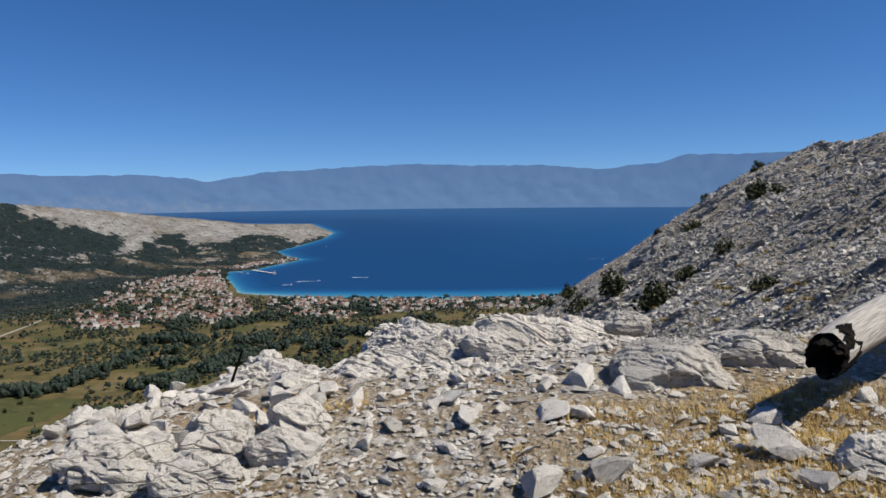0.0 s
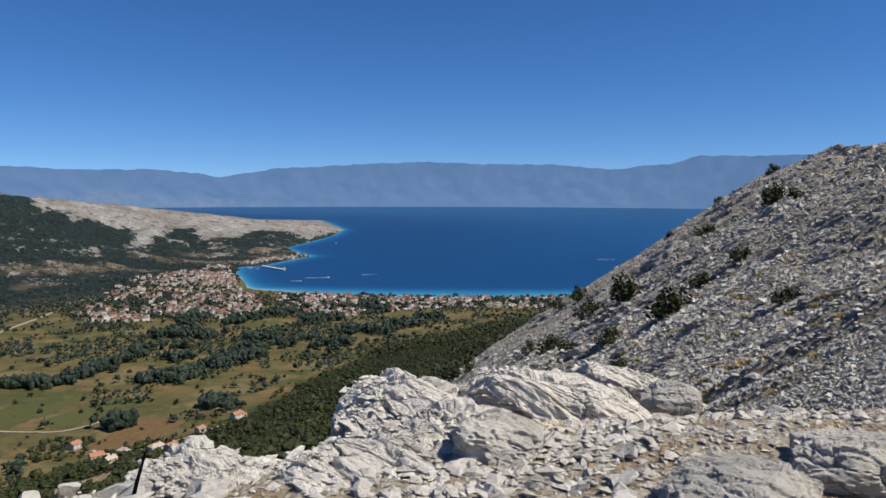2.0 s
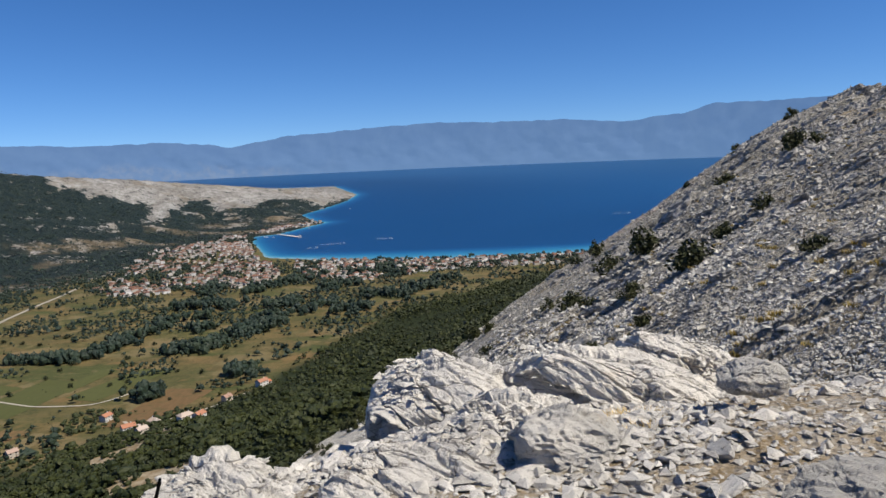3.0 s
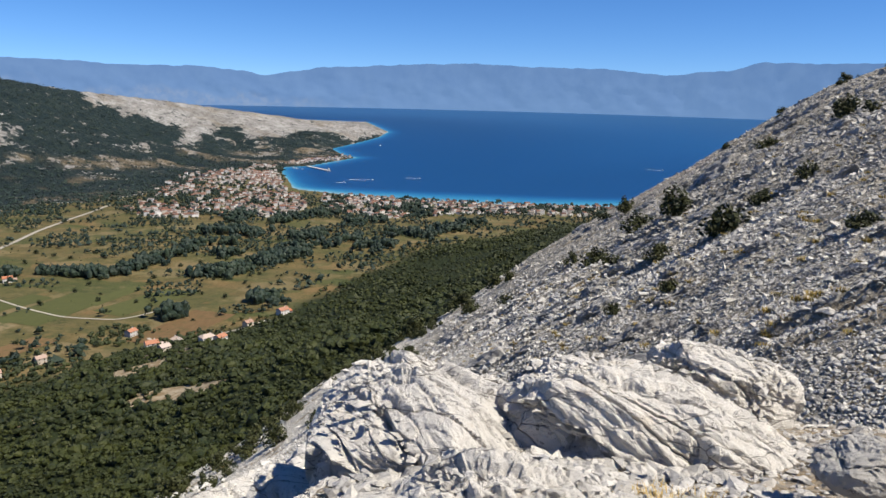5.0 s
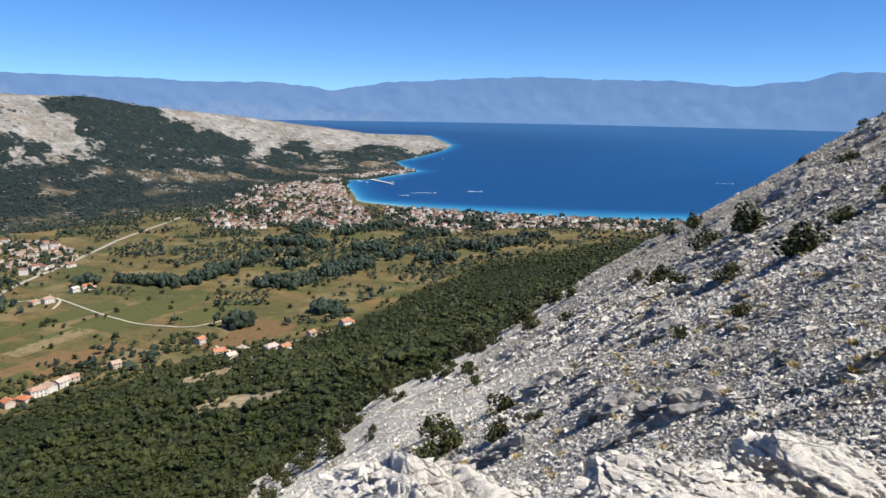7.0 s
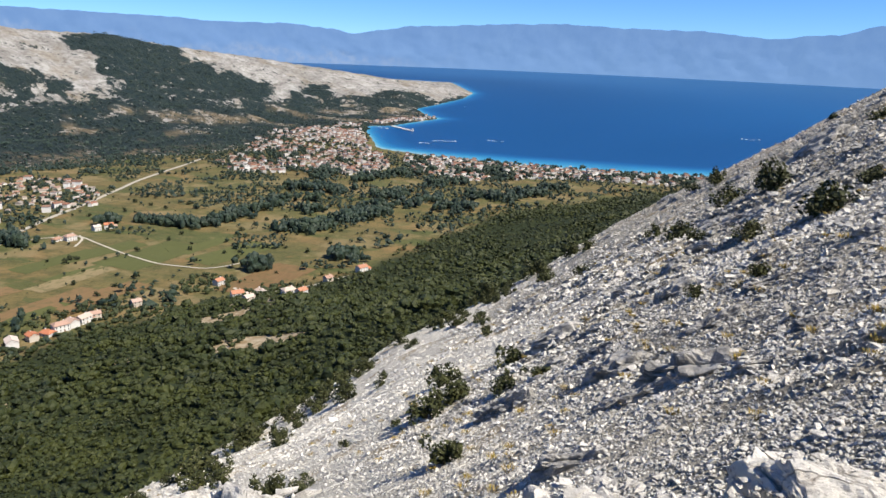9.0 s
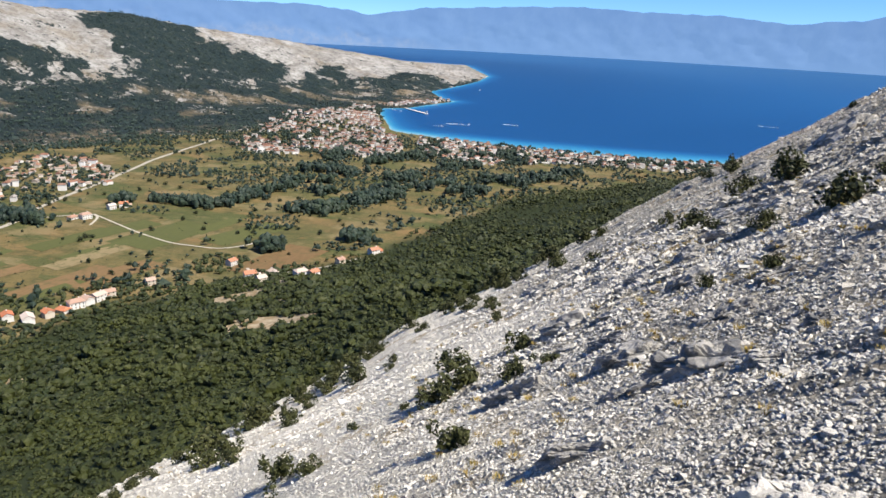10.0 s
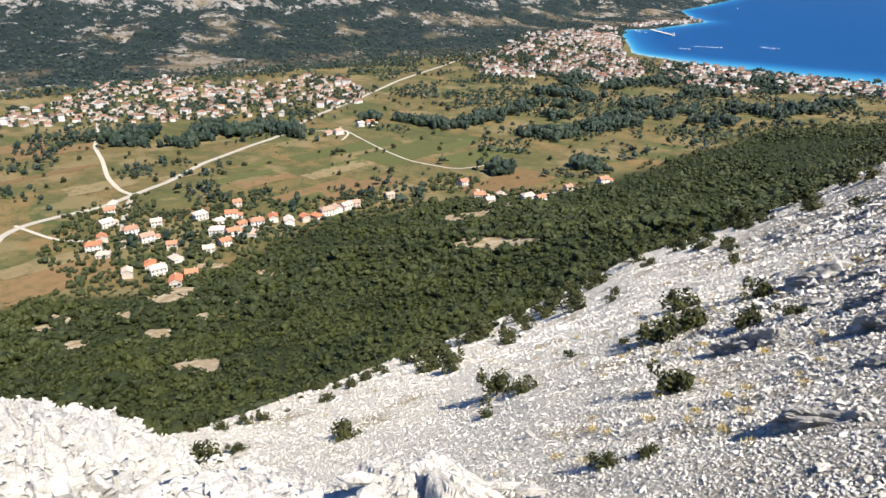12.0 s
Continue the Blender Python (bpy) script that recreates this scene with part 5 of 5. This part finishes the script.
# plots: middle, length, width, and what covers them
PLOTS = [(-529, 508, 68, 22, 0), (-560, 500, 80, 16, 1), (-492, 585, 90, 24, 2), (-434, 550, 95, 30, 0), (-466, 516, 100, 20, 0), (-395, 557, 60, 20, 2), (-455, 487, 80, 14, 1), (-474, 691, 120, 60, 1), (-313, 649, 110, 50, 0), (-394, 732, 110, 44, 1), (-443, 747, 80, 24, 1), (-812, 450, 90, 34, 0), (-861, 434, 60, 40, 0), (-731, 389, 110, 12, 0), (-650, 400, 70, 30, 2), (-535, 680, 110, 34, 1), (-480, 250, 90, 44, 0), (-510, 262, 70, 22, 2), (-614, 476, 60, 14, 2), (-520, 385, 80, 18, 0), (-551, 634, 100, 28, 1), (-500, 612, 90, 16, 1), (-580, 545, 60, 12, 1)]
for a, b, ln, wd, cover in PLOTS:
    d = math.radians(14 + rng.normal(0, 4))
    u, w = np.array([math.sin(d), math.cos(d)]), np.array([math.cos(d), -math.sin(d)])
    pts = []
    for i in range(24):
        t = i / 24 * 4
        s1, s2 = [(-1 + 2 * (t % 1), -1), (1, -1 + 2 * (t % 1)), (1 - 2 * (t % 1), 1), (-1, 1 - 2 * (t % 1))][int(t)]
        pts.append(np.array([a, b]) + u * s1 * ln / 2 + w * s2 * wd / 2 + rng.normal(0, 0.8, 2))
    drape("field", pts[::-1], M_PLOT[cover], ("tilled plot of dry brown earth", "green mown meadow strip", "pale stubble field")[cover], "field", 0.3)

# ---- roads ----
k = Mat("asphalt_road", 0.9)
M_ROAD = k.done(k.mix(k.noise(0.3, 4), (0.26, 0.24, 0.20), (0.36, 0.33, 0.28)))
k = Mat("gravel_track", 0.95)
M_TRACK = k.done(k.mix(k.noise(0.3, 4), (0.30, 0.27, 0.22), (0.42, 0.39, 0.33)))


def road(points, width, mat, label):
    p = np.array(points, float)
    seg = np.r_[0, np.cumsum(np.hypot(*np.diff(p, axis=0).T))]
    t = np.linspace(0, seg[-1], int(seg[-1] / 6) + 2)
    x, y = np.interp(t, seg, p[:, 0]), np.interp(t, seg, p[:, 1])
    for _ in range(6):
        x[1:-1], y[1:-1] = (x[:-2] + 2 * x[1:-1] + x[2:]) / 4, (y[:-2] + 2 * y[1:-1] + y[2:]) / 4
    dx, dy = np.gradient(x), np.gradient(y)
    ln = np.hypot(dx, dy)
    nx, ny = -dy / ln, dx / ln
    V = []
    for s in (-1, -0.3, 0.3, 1):
        ox, oy = x + nx * s * width / 2, y + ny * s * width / 2
        V.append(np.stack([ox, oy, ground_height(ox, oy)[0] + 0.55 + 0.08 * (1 - abs(s))], 1))
    V = np.stack(V, 1).reshape(-1, 3)
    n = len(x)
    f = [[i * 4 + j, i * 4 + j + 1, i * 4 + j + 5, i * 4 + j + 4] for i in range(n - 1) for j in range(3)]
    tagged(new("road", mesh_from("road", warp(V), np.array(f), [mat])), label, "road", kind="structure")


road([(-560, 240), (-595, 270), (-605, 295), (-602, 325), (-592, 360), (-600, 400), (-606, 445), (-632, 510), (-642, 575), (-655, 665), (-680, 710), (-705, 805), (-730, 925), (-780, 1100), (-810, 1265), (-840, 1430)], 7.0, M_ROAD, "pale valley road between the villages")
road([(-655, 680), (-635, 710), (-605, 735), (-500, 680), (-450, 660), (-390, 660), (-370, 685), (-360, 715)], 2.6, M_TRACK, "white gravel farm track through the meadows")
road([(-970, 605), (-895, 560), (-830, 515), (-790, 485), (-730, 455), (-670, 420), (-620, 400), (-600, 400)], 4.6, M_TRACK, "white gravel road into the village")
road([(-600, 400), (-570, 370), (-525, 335), (-490, 310)], 5.0, M_ROAD, "pale village street between houses")
road([(-610, 290), (-585, 290), (-550, 290), (-525, 305)], 3.6, M_TRACK, "white gravel lane beside the village")
road([(-605, 735), (-590, 725), (-575, 690)], 3.0, M_TRACK, "short white gravel lane by a farm")
road([(-330, 610), (-305, 585), (-270, 620), (-235, 680)], 3.2, M_TRACK, "white gravel lane to the farmhouses")

# ---- houses ----
def wall_material(name, a, b):
    k = Mat(name, 0.9)
    return k.done(k.mix(0.5, k.ramp(k.rand(), (0.0, a), (1.0, b)), k.ramp(k.noise(0.5, 4), (0.3, a), (0.7, b))))


M_WHITE = wall_material("white_plaster", (0.42, 0.405, 0.38), (0.64, 0.63, 0.61))
M_CREAM = wall_material("cream_plaster", (0.36, 0.31, 0.25), (0.50, 0.46, 0.40))
k = Mat("roof_tiles", 0.85)
rows_ = k.noise(1.2, 3, 0.6, k.scaled(1, 1, 4))
M_ROOF = k.done(k.mix(0.2, k.ramp(k.rand(), (0.0, (0.34, 0.12, 0.06)), (0.35, (0.34, 0.16, 0.10)), (0.55, (0.25, 0.155, 0.115)), (0.8, (0.40, 0.36, 0.32)), (1.0, (0.50, 0.47, 0.43))), k.ramp(rows_, (0.3, (0.32, 0.13, 0.07)), (0.7, (0.52, 0.24, 0.13)))))
k = Mat("roof_tiles_faded", 0.85)
M_ROOF_FAR = k.done(k.mix(0.3, k.ramp(k.rand(), (0.0, (0.24, 0.10, 0.06)), (0.4, (0.26, 0.14, 0.09)), (0.7, (0.23, 0.18, 0.15)), (1.0, (0.36, 0.34, 0.31))), k.ramp(k.noise(0.8), (0.3, (0.20, 0.13, 0.10)), (0.7, (0.32, 0.22, 0.17)))))
k = Mat("roof_tiles_town", 0.85)
M_ROOF_TOWN = k.done(k.ramp(k.rand(True), (0.0, (0.13, 0.075, 0.055)), (0.4, (0.20, 0.105, 0.072)), (0.65, (0.17, 0.125, 0.10)), (0.85, (0.24, 0.215, 0.19)), (1.0, (0.34, 0.32, 0.30))))
k = Mat("town_plaster", 0.9)
M_TOWN = k.done(k.ramp(k.rand(True), (0.0, (0.36, 0.32, 0.28)), (0.3, (0.50, 0.48, 0.45)), (0.8, (0.64, 0.63, 0.62)), (1.0, (0.46, 0.40, 0.33))))
k = Mat("window_glass", 0.15, 0.5)
M_PANE = k.done((0.03, 0.035, 0.04, 1))
k = Mat("brown_door", 0.6)
M_DOOR = k.done(k.mix(k.noise(3), (0.12, 0.07, 0.04), (0.18, 0.10, 0.055)))


def boxed(x0, x1, y0, y1, z0, z1):
    v = np.array([(x, y, z) for z in (z0, z1) for y in (y0, y1) for x in (x0, x1)], float)
    f = np.array([(0, 2, 3, 1), (4, 5, 7, 6), (0, 1, 5, 4), (1, 3, 7, 5), (3, 2, 6, 7), (2, 0, 4, 6)])
    return v, f


def gable(w, d, h, rise, over=0.45, thick=0.22, hip=0.0):
    """A pitched roof with eaves; hip draws the ridge's ends in."""
    a, b = w / 2 + over, d / 2 + over
    e = h - over * rise / (d / 2) * 0.6
    v = [(-a, -b, e), (a, -b, e), (a, b, e), (-a, b, e), (-a + hip, 0, h + rise), (a - hip, 0, h + rise)]
    v += [(x, y, z - thick) for x, y, z in v]
    f = [(0, 1, 5, 4), (2, 3, 4, 5), (1, 0, 6, 7), (3, 2, 8, 9), (6, 10, 11, 7), (8, 11, 10, 9), (0, 3, 9, 6), (2, 1, 7, 8)]
    tri = [(0, 4, 3, 3), (1, 2, 5, 5)] if hip else [(0, 4, 10, 6), (3, 9, 10, 4), (1, 7, 11, 5), (5, 11, 8, 2)]
    v, quads = np.array(v, float), [q for q in f + tri if len(set(q)) == 4]
    tris = [q[:3] for q in tri if len(set(q)) == 3]
    t = [(q[0], q[1], q[2]) for q in quads] + [(q[0], q[2], q[3]) for q in quads] + tris
    return v, np.array(t)


def house(seed, w, d, h, rise, wall, detail=True, hip=0.0, label="white house with an orange tiled roof", wing=False):
    rng = np.random.default_rng(seed)
    root = empty("house", pose(0, 0, -900))
    v, f = boxed(-w / 2, w / 2, -d / 2, d / 2, -2.5, h)
    gv = np.array([(-w / 2, -d / 2, h), (-w / 2, d / 2, h), (-w / 2, 0, h + rise * 0.93), (w / 2, -d / 2, h), (w / 2, d / 2, h), (w / 2, 0, h + rise * 0.93)])
    tri = np.concatenate([np.stack([f[:, 0], f[:, 1], f[:, 2]], 1), np.stack([f[:, 0], f[:, 2], f[:, 3]], 1)])
    if hip == 0:
        tri = np.concatenate([tri, np.array([(8, 10, 9), (11, 12, 13)])])
        v = np.concatenate([v, gv])
    part("wall", v, tri, [wall], root)
    v, f = gable(w, d, h, rise, hip=hip)
    part("roof", v, f, [M_ROOF if detail else M_ROOF_FAR], root, "tiled roof in faded orange")
    if wing:
        v, f = boxed(w / 2, w / 2 + 4.2, -d / 2 + 0.6, d / 2 - 1.2, -2.5, h * 0.55)
        part("wing", v, f, [wall], root)
        v, f = gable(4.2, d - 1.8, h * 0.55, rise * 0.7)
        part("wing_roof", v + np.array([w / 2 + 2.1, -0.3, 0]), f, [M_ROOF], root, "tiled roof in faded orange")
    if detail:
        cols = max(2, int(w / 3))
        for face in (-1, 1):
            for s in range(int(h / 2.7)):
                for c in range(cols):
                    x = -w / 2 + w * (c + 0.5) / cols
                    z = 0.9 + 2.7 * s
                    if s == 0 and c == cols // 2 and face == -1:
                        v, f = boxed(x - 0.5, x + 0.5, face * d / 2 - 0.05, face * d / 2 + 0.05, 0, 2.1)
                        part("door", v, f, [M_DOOR], root, "brown wooden house door")
                        continue
                    v, f = boxed(x - 0.48, x + 0.48, face * d / 2 - 0.04, face * d / 2 + 0.04, z, z + 1.25)
                    part("window", v, f, [M_PANE], root, "dark glazed window")
        v, f = boxed(w * 0.2, w * 0.2 + 0.7, -0.35, 0.35, h + rise * 0.5, h + rise + 0.8)
        part("chimney", v, f, [wall], root)
    tagged(root, label, "house", "houses of the valley villages")
    return root


NEARH = [
    house(1, 9, 8, 5.6, 2.0, M_WHITE), house(2, 11, 8.5, 5.6, 2.2, M_WHITE, wing=True), house(3, 8, 7.5, 5.4, 1.9, M_CREAM, label="cream house with an orange tiled roof"),
    house(4, 10, 8, 3.2, 2.0, M_WHITE, hip=2.5, label="low white house with a hipped orange roof"), house(5, 12, 9, 6.0, 2.2, M_WHITE, hip=3.0, label="large white house with a hipped orange roof"),
    house(6, 6, 5, 2.8, 1.2, M_CREAM, label="small cream outbuilding with a tiled roof"),
]
VILLAGE = [(-572, 355), (-546, 334), (-517, 311), (-488, 292), (-513, 335), (-512, 360), (-489, 333), (-459, 334), (-436, 319), (-495, 393), (-427, 344), (-475, 412), (-494, 436), (-474, 396), (-454, 376), (-429, 362), (-441, 382), (-448, 398), (-427, 391), (-441, 410), (-437, 426), (-419, 427), (-441, 280), (-443, 301), (-427, 296), (-395, 301), (-391, 284), (-414, 442), (-411, 455), (-409, 467), (-406, 477), (-404, 488), (-401, 499), (-589, 370), (-506, 296)]
FARMS = [(-350, 616), (-309, 577), (-273, 530), (-286, 586), (-254, 571), (-236, 557), (-227, 701), (-388, 537), (-612, 706), (-600, 714), (-604, 766), (-598, 782), (-249, 657), (-296, 600)]
rng = np.random.default_rng(57)
for n, (x, y) in enumerate(VILLAGE + FARMS):
    z = float(ground_height(np.array([x]), np.array([y]))[0][0])
    copy_thing(NEARH[(n * 7 + n // 5) % 6 if n != 4 else 4], pose(x, y, z, 0, 0, 62 + rng.normal(0, 14) + 90 * (rng.uniform() < 0.3)))


def inside(poly, x, y):
    poly, hit = np.asarray(poly, float), np.zeros(np.shape(x), bool)
    for (ax, ay), (bx, by) in zip(poly, np.roll(poly, -1, 0)):
        if by != ay:
            hit ^= ((ay > y) != (by > y)) & (x < (bx - ax) * (y - ay) / (by - ay) + ax)
    return hit


FARH = [house(21 + n, w, d, h, 1.9, M_WHITE if n % 3 else M_CREAM, False, hp, lab) for n, (w, d, h, hp, lab) in enumerate([
    (10, 8, 5.6, 0, "white village house with a red-brown tiled roof"), (12, 9, 6.0, 3, "white village house with a hipped red roof"), (9, 8, 5.4, 0, "pale village house with a faded tiled roof"),
    (14, 9, 5.8, 0, "long cream village house with a tiled roof"), (8, 7, 3.2, 0, "low white village house with a tiled roof")])]
HAMLET = [(-991, 482), (-1110, 551), (-1057, 564), (-1126, 680), (-1179, 746), (-1111, 800), (-1170, 895), (-1048, 847), (-1006, 887), (-1018, 954), (-950, 929), (-956, 1042), (-885, 1059), (-750, 972), (-699, 891), (-714, 799), (-738, 752), (-785, 687), (-834, 628), (-891, 580), (-928, 521)]
x, y = grid_points(-1200, -680, 460, 1200, 17)
keep = inside(HAMLET, x, y) & (rng.uniform(0, 1, len(x)) < 0.62 + 0.3 * fbm(x, y, 90, 2, 91))
order = rng.permutation(keep.sum())
rest_x, rest_y = x[keep][order][290:], y[keep][order][290:]
x, y = x[keep][order][:290], y[keep][order][:290]
z = ground_height(x, y)[0]
for n in range(len(x)):
    ob = copy_thing(FARH[rng.integers(5)], pose(x[n], y[n], z[n], 0, 0, 40 + rng.normal(0, 16) + 90 * (rng.uniform() < 0.4)))
    ob.scale = [rng.uniform(0.62, 0.88)] * 3
for root in NEARH + FARH:
    for o in list(root.children_recursive) + [root]:
        bpy.data.objects.remove(o)

x2, y2 = grid_points(-1200, -680, 460, 1200, 12.5)
ok = inside(HAMLET, x2, y2) & (rng.uniform(0, 1, len(x2)) < 0.8)
x2, y2 = x2[ok], y2[ok]
plant("village_trees", x2, y2, rng.uniform(2.4, 5.4, len(x2)), PLAIN, M_TREE, "garden trees between village houses", "trees")
x2, y2 = grid_points(-600, -250, 230, 640, 6.8)
gap = np.min([np.hypot(x2 - a, y2 - b) for a, b in VILLAGE + FARMS], axis=0)
ok = (gap > 6.5) & (gap < 40) & (foot_side(x2, y2) < 10) & (rng.uniform(0, 1, len(x2)) < 0.9 * smooth(-0.7, 0.2, fbm(x2, y2, 40, 3, 97)) + 0.12)
x2, y2 = x2[ok], y2[ok]
plant("village_trees", x2, y2, rng.uniform(1.8, 4.4, len(x2)), FINE, M_GARDEN, "garden trees and hedges round the nearest houses", "trees")
x2, y2 = grid_points(-900, -220, 260, 980, 9)
ok = (foot_side(x2, y2) < 0) & (rng.uniform(0, 1, len(x2)) < 0.16 * smooth(-0.2, 0.7, fbm(x2, y2, 55, 3, 99)) + 0.02)
x2, y2 = x2[ok], y2[ok]
plant("meadow_bushes", x2, y2, rng.uniform(0.6, 1.7, len(x2)), DOT, M_GARDEN, "small dark bushes dotted over the meadows", "bushes")

# the seaside town and the rest of the far village, past counting
TOWN = [(-770, 1345), (-885, 1755), (-940, 1995), (-875, 2175), (-825, 2325), (-740, 2320), (-640, 2020), (-570, 1800), (-470, 1640), (-420, 1470), (-440, 1380), (-495, 1315), (-580, 1325), (-650, 1280)]
SHORE = [(-455, 1725), (-195, 1690), (74, 1680), (277, 1705), (420, 1760), (420, 1590), (180, 1520), (-75, 1500), (-175, 1400), (-275, 1400), (-385, 1460)]


def town(name, x, y, wall, roof, label, low=False):
    z = ground_height(x, y)[0]
    V, Fs, Mi, o = [], [], [], 0
    for i in range(len(x)):
        w, d, h = rng.uniform(7, 13), rng.uniform(6.5, 9), rng.choice([3.2, 5.8, 8.5], p=[0.25, 0.5, 0.25])
        if low:
            w, d, h = rng.uniform(5, 9), rng.uniform(2.5, 4), 2.6
        v, f = boxed(-w / 2, w / 2, -d / 2, d / 2, -4, h)
        tri = np.concatenate([f[:, [0, 1, 2]], f[:, [0, 2, 3]]])
        rv, rf = gable(w, d, h, 0.5 if low else 2.0, hip=0 if low else rng.choice([0.01, 2.5]))
        v, tri, mi = np.concatenate([v, rv]), np.concatenate([tri, rf + 8]), np.r_[np.zeros(len(tri)), np.ones(len(rf))]
        a = 0.5 + rng.normal(0, 0.25) + 1.57 * (rng.uniform() < 0.4)
        c, s = math.cos(a), math.sin(a)
        v = np.stack([v[:, 0] * c - v[:, 1] * s + x[i], v[:, 0] * s + v[:, 1] * c + y[i], v[:, 2] + z[i]], 1)
        V.append(v)
        Fs.append(tri + o)
        Mi.append(mi)
        o += len(v)
    me = mesh_from(name, warp(np.concatenate(V)), np.concatenate(Fs), [wall, roof], mat_index=np.concatenate(Mi))
    tagged(new(name, me), label, "houses", kind="stuff")


town("village_houses", rest_x, rest_y, M_TOWN, M_ROOF_TOWN, "more white red-roofed houses of the far village")
x, y = grid_points(-960, -400, 1270, 2340, 16.0)
keep = inside(TOWN, x, y) & (coast_side(x, y) > 18) & (rng.uniform(0, 1, len(x)) < 0.64 + 0.5 * fbm(x, y, 110, 2, 93))
town("town_houses", x[keep], y[keep], M_TOWN, M_ROOF_TOWN, "white red-roofed houses of a seaside town")
x2, y2 = x[~keep & inside(TOWN, x, y)], y[~keep & inside(TOWN, x, y)]
plant("town_trees", x2, y2, rng.uniform(4, 7.5, len(x2)), PLAIN, M_TREE, "dark green garden trees between town houses", "trees")
x, y = grid_points(-480, 430, 1380, 1760, 13.0)
keep = inside(SHORE, x, y) & (coast_side(x, y) > 22) & (fbm(x, y, 80, 3, 95) + 0.9 * smooth(190, 40, coast_side(x, y)) > 0.1) & (rng.uniform(0, 1, len(x)) < 0.8)
town("beach_houses", x[keep][::2], y[keep][::2], M_TOWN, M_ROOF_TOWN, "hotels and houses behind the beach")
town("caravans", x[keep][1::2], y[keep][1::2], M_TOWN, M_TOWN, "white caravans and tents behind the beach", True)
x2, y2 = x[~keep & inside(SHORE, x, y)], y[~keep & inside(SHORE, x, y)]
plant("beach_trees", x2, y2, rng.uniform(4.5, 8, len(x2)), PLAIN, M_TREE, "dark green pines behind the beach", "trees")
t = rng.uniform(0, 1, 60)
px, py = -735 + 150 * t, 2400 + 320 * t
town("cape_houses", px + rng.normal(-20, 16, 60), py + rng.normal(0, 16, 60), M_TOWN, M_ROOF_TOWN, "white houses along the rocky cape")

# ---- beach, pier and boats ----
k = Mat("beach_shingle", 0.95)
M_BEACH = k.done(k.mix(k.noise(0.4, 4), (0.46, 0.42, 0.37), (0.58, 0.55, 0.50)))
c = COAST[1:5]
seg = np.r_[0, np.cumsum(np.hypot(*np.diff(c, axis=0).T))]
t = np.linspace(0, seg[-1], 90)
x, y = np.interp(t, seg, c[:, 0]), np.interp(t, seg, c[:, 1])
dx, dy = np.gradient(x), np.gradient(y)
ln = np.hypot(dx, dy)
nx, ny = dy / ln, -dx / ln
V = []
for s, lift in ((-4, 0.25), (8, 1.0), (26, 2.4)):
    ox, oy = x - nx * s, y - ny * s
    V.append(np.stack([ox, oy, SEA_Z + np.full_like(ox, lift) + np.where(s > 0, np.maximum(ground_height(ox, oy)[0] - SEA_Z + 0.4 - lift, 0), 0)], 1))
V = np.stack(V, 1).reshape(-1, 3)
f = np.array([[i * 3 + j, i * 3 + j + 1, i * 3 + j + 4, i * 3 + j + 3] for i in range(89) for j in range(2)])
tagged(new("beach", mesh_from("beach", warp(V), f[:, ::-1], [M_BEACH])), "long pale shingle beach along the bay", "beach", kind="structure")

k = Mat("pier_stone", 0.9)
M_PIER = k.done(k.mix(k.noise(0.5), (0.48, 0.45, 0.40), (0.62, 0.59, 0.54)))
p, q = np.array([-669.0, 2364.0]), np.array([-566.0, 2258.0])
u = (q - p) / np.linalg.norm(q - p)
n = np.array([-u[1], u[0]])
pts = [p - n * 5, p + n * 5, q + n * 5, q - n * 5]
top = np.array([(*a, SEA_Z + 2.5) for a in pts] + [(*a, SEA_Z - 3) for a in pts])
f = np.array([(0, 1, 2, 3), (0, 4, 5, 1), (1, 5, 6, 2), (2, 6, 7, 3), (3, 7, 4, 0)])
pier = empty("pier", pose(0, 0, 0))
part("deck", warp(top), f, [M_PIER], pier)
v, f = boxed(q[0] - 2, q[0] + 2, q[1] - 2, q[1] + 2, SEA_Z + 2.5, SEA_Z + 9)
part("beacon", warp(v), f, [M_WHITE], pier)
tagged(pier, "long grey stone pier sheltering the harbour", "pier")

k = Mat("boat_hull", 0.4, 0.5)
M_HULL = k.done((0.80, 0.80, 0.80, 1))
k = Mat("foam", 0.8)
M_FOAM = k.done(k.mix(k.noise(0.2, 4), (0.45, 0.60, 0.70), (0.80, 0.84, 0.86)))
for x, y, size, head, wake in ((-253, 2139, 11, 80, 46), (-387, 2073, 8, 100, 70), (-453, 1991, 9, 90, 26), (-584, 3333, 16, 20, 40), (-686, 2295, 12, 70, 0), (-700, 2310, 10, 40, 0), (-660, 2280, 10, 90, 0), (586, 2629, 9, 85, 60)):
    eye = warp(np.array([[x, y, SEA_Z]]))[0]
    g = np.linalg.norm(eye - CENTRE) / np.linalg.norm(np.array([x, y, SEA_Z]) - CENTRE)
    boat = empty("boat", pose(*eye, 0, 0, head - 90))
    v, f = boxed(-size / 2, size / 2, -size * 0.17, size * 0.17, -0.4, 1.3)
    v[v[:, 0] > 0, 1] *= 0.25
    v[v[:, 2] < 0, 1] *= 0.7
    part("hull", v * g, f, [M_HULL], boat)
    v, f = boxed(-size * 0.25, size * 0.12, -size * 0.11, size * 0.11, 1.3, 2.9)
    part("cabin", v * g, f, [M_HULL], boat)
    if wake:
        part("wake", np.array([(-size * 0.4, -1.2, 0.35), (-size * 0.4, 1.2, 0.35), (-wake, 3.0, 0.35), (-wake, -3.0, 0.35)]) * g, np.array([(0, 1, 2, 3)]), [M_FOAM], boat, "white foam wake")
    tagged(boat, "small white motorboat on the blue bay" if wake else "white boat moored in the harbour", "boat", "boats in the bay")
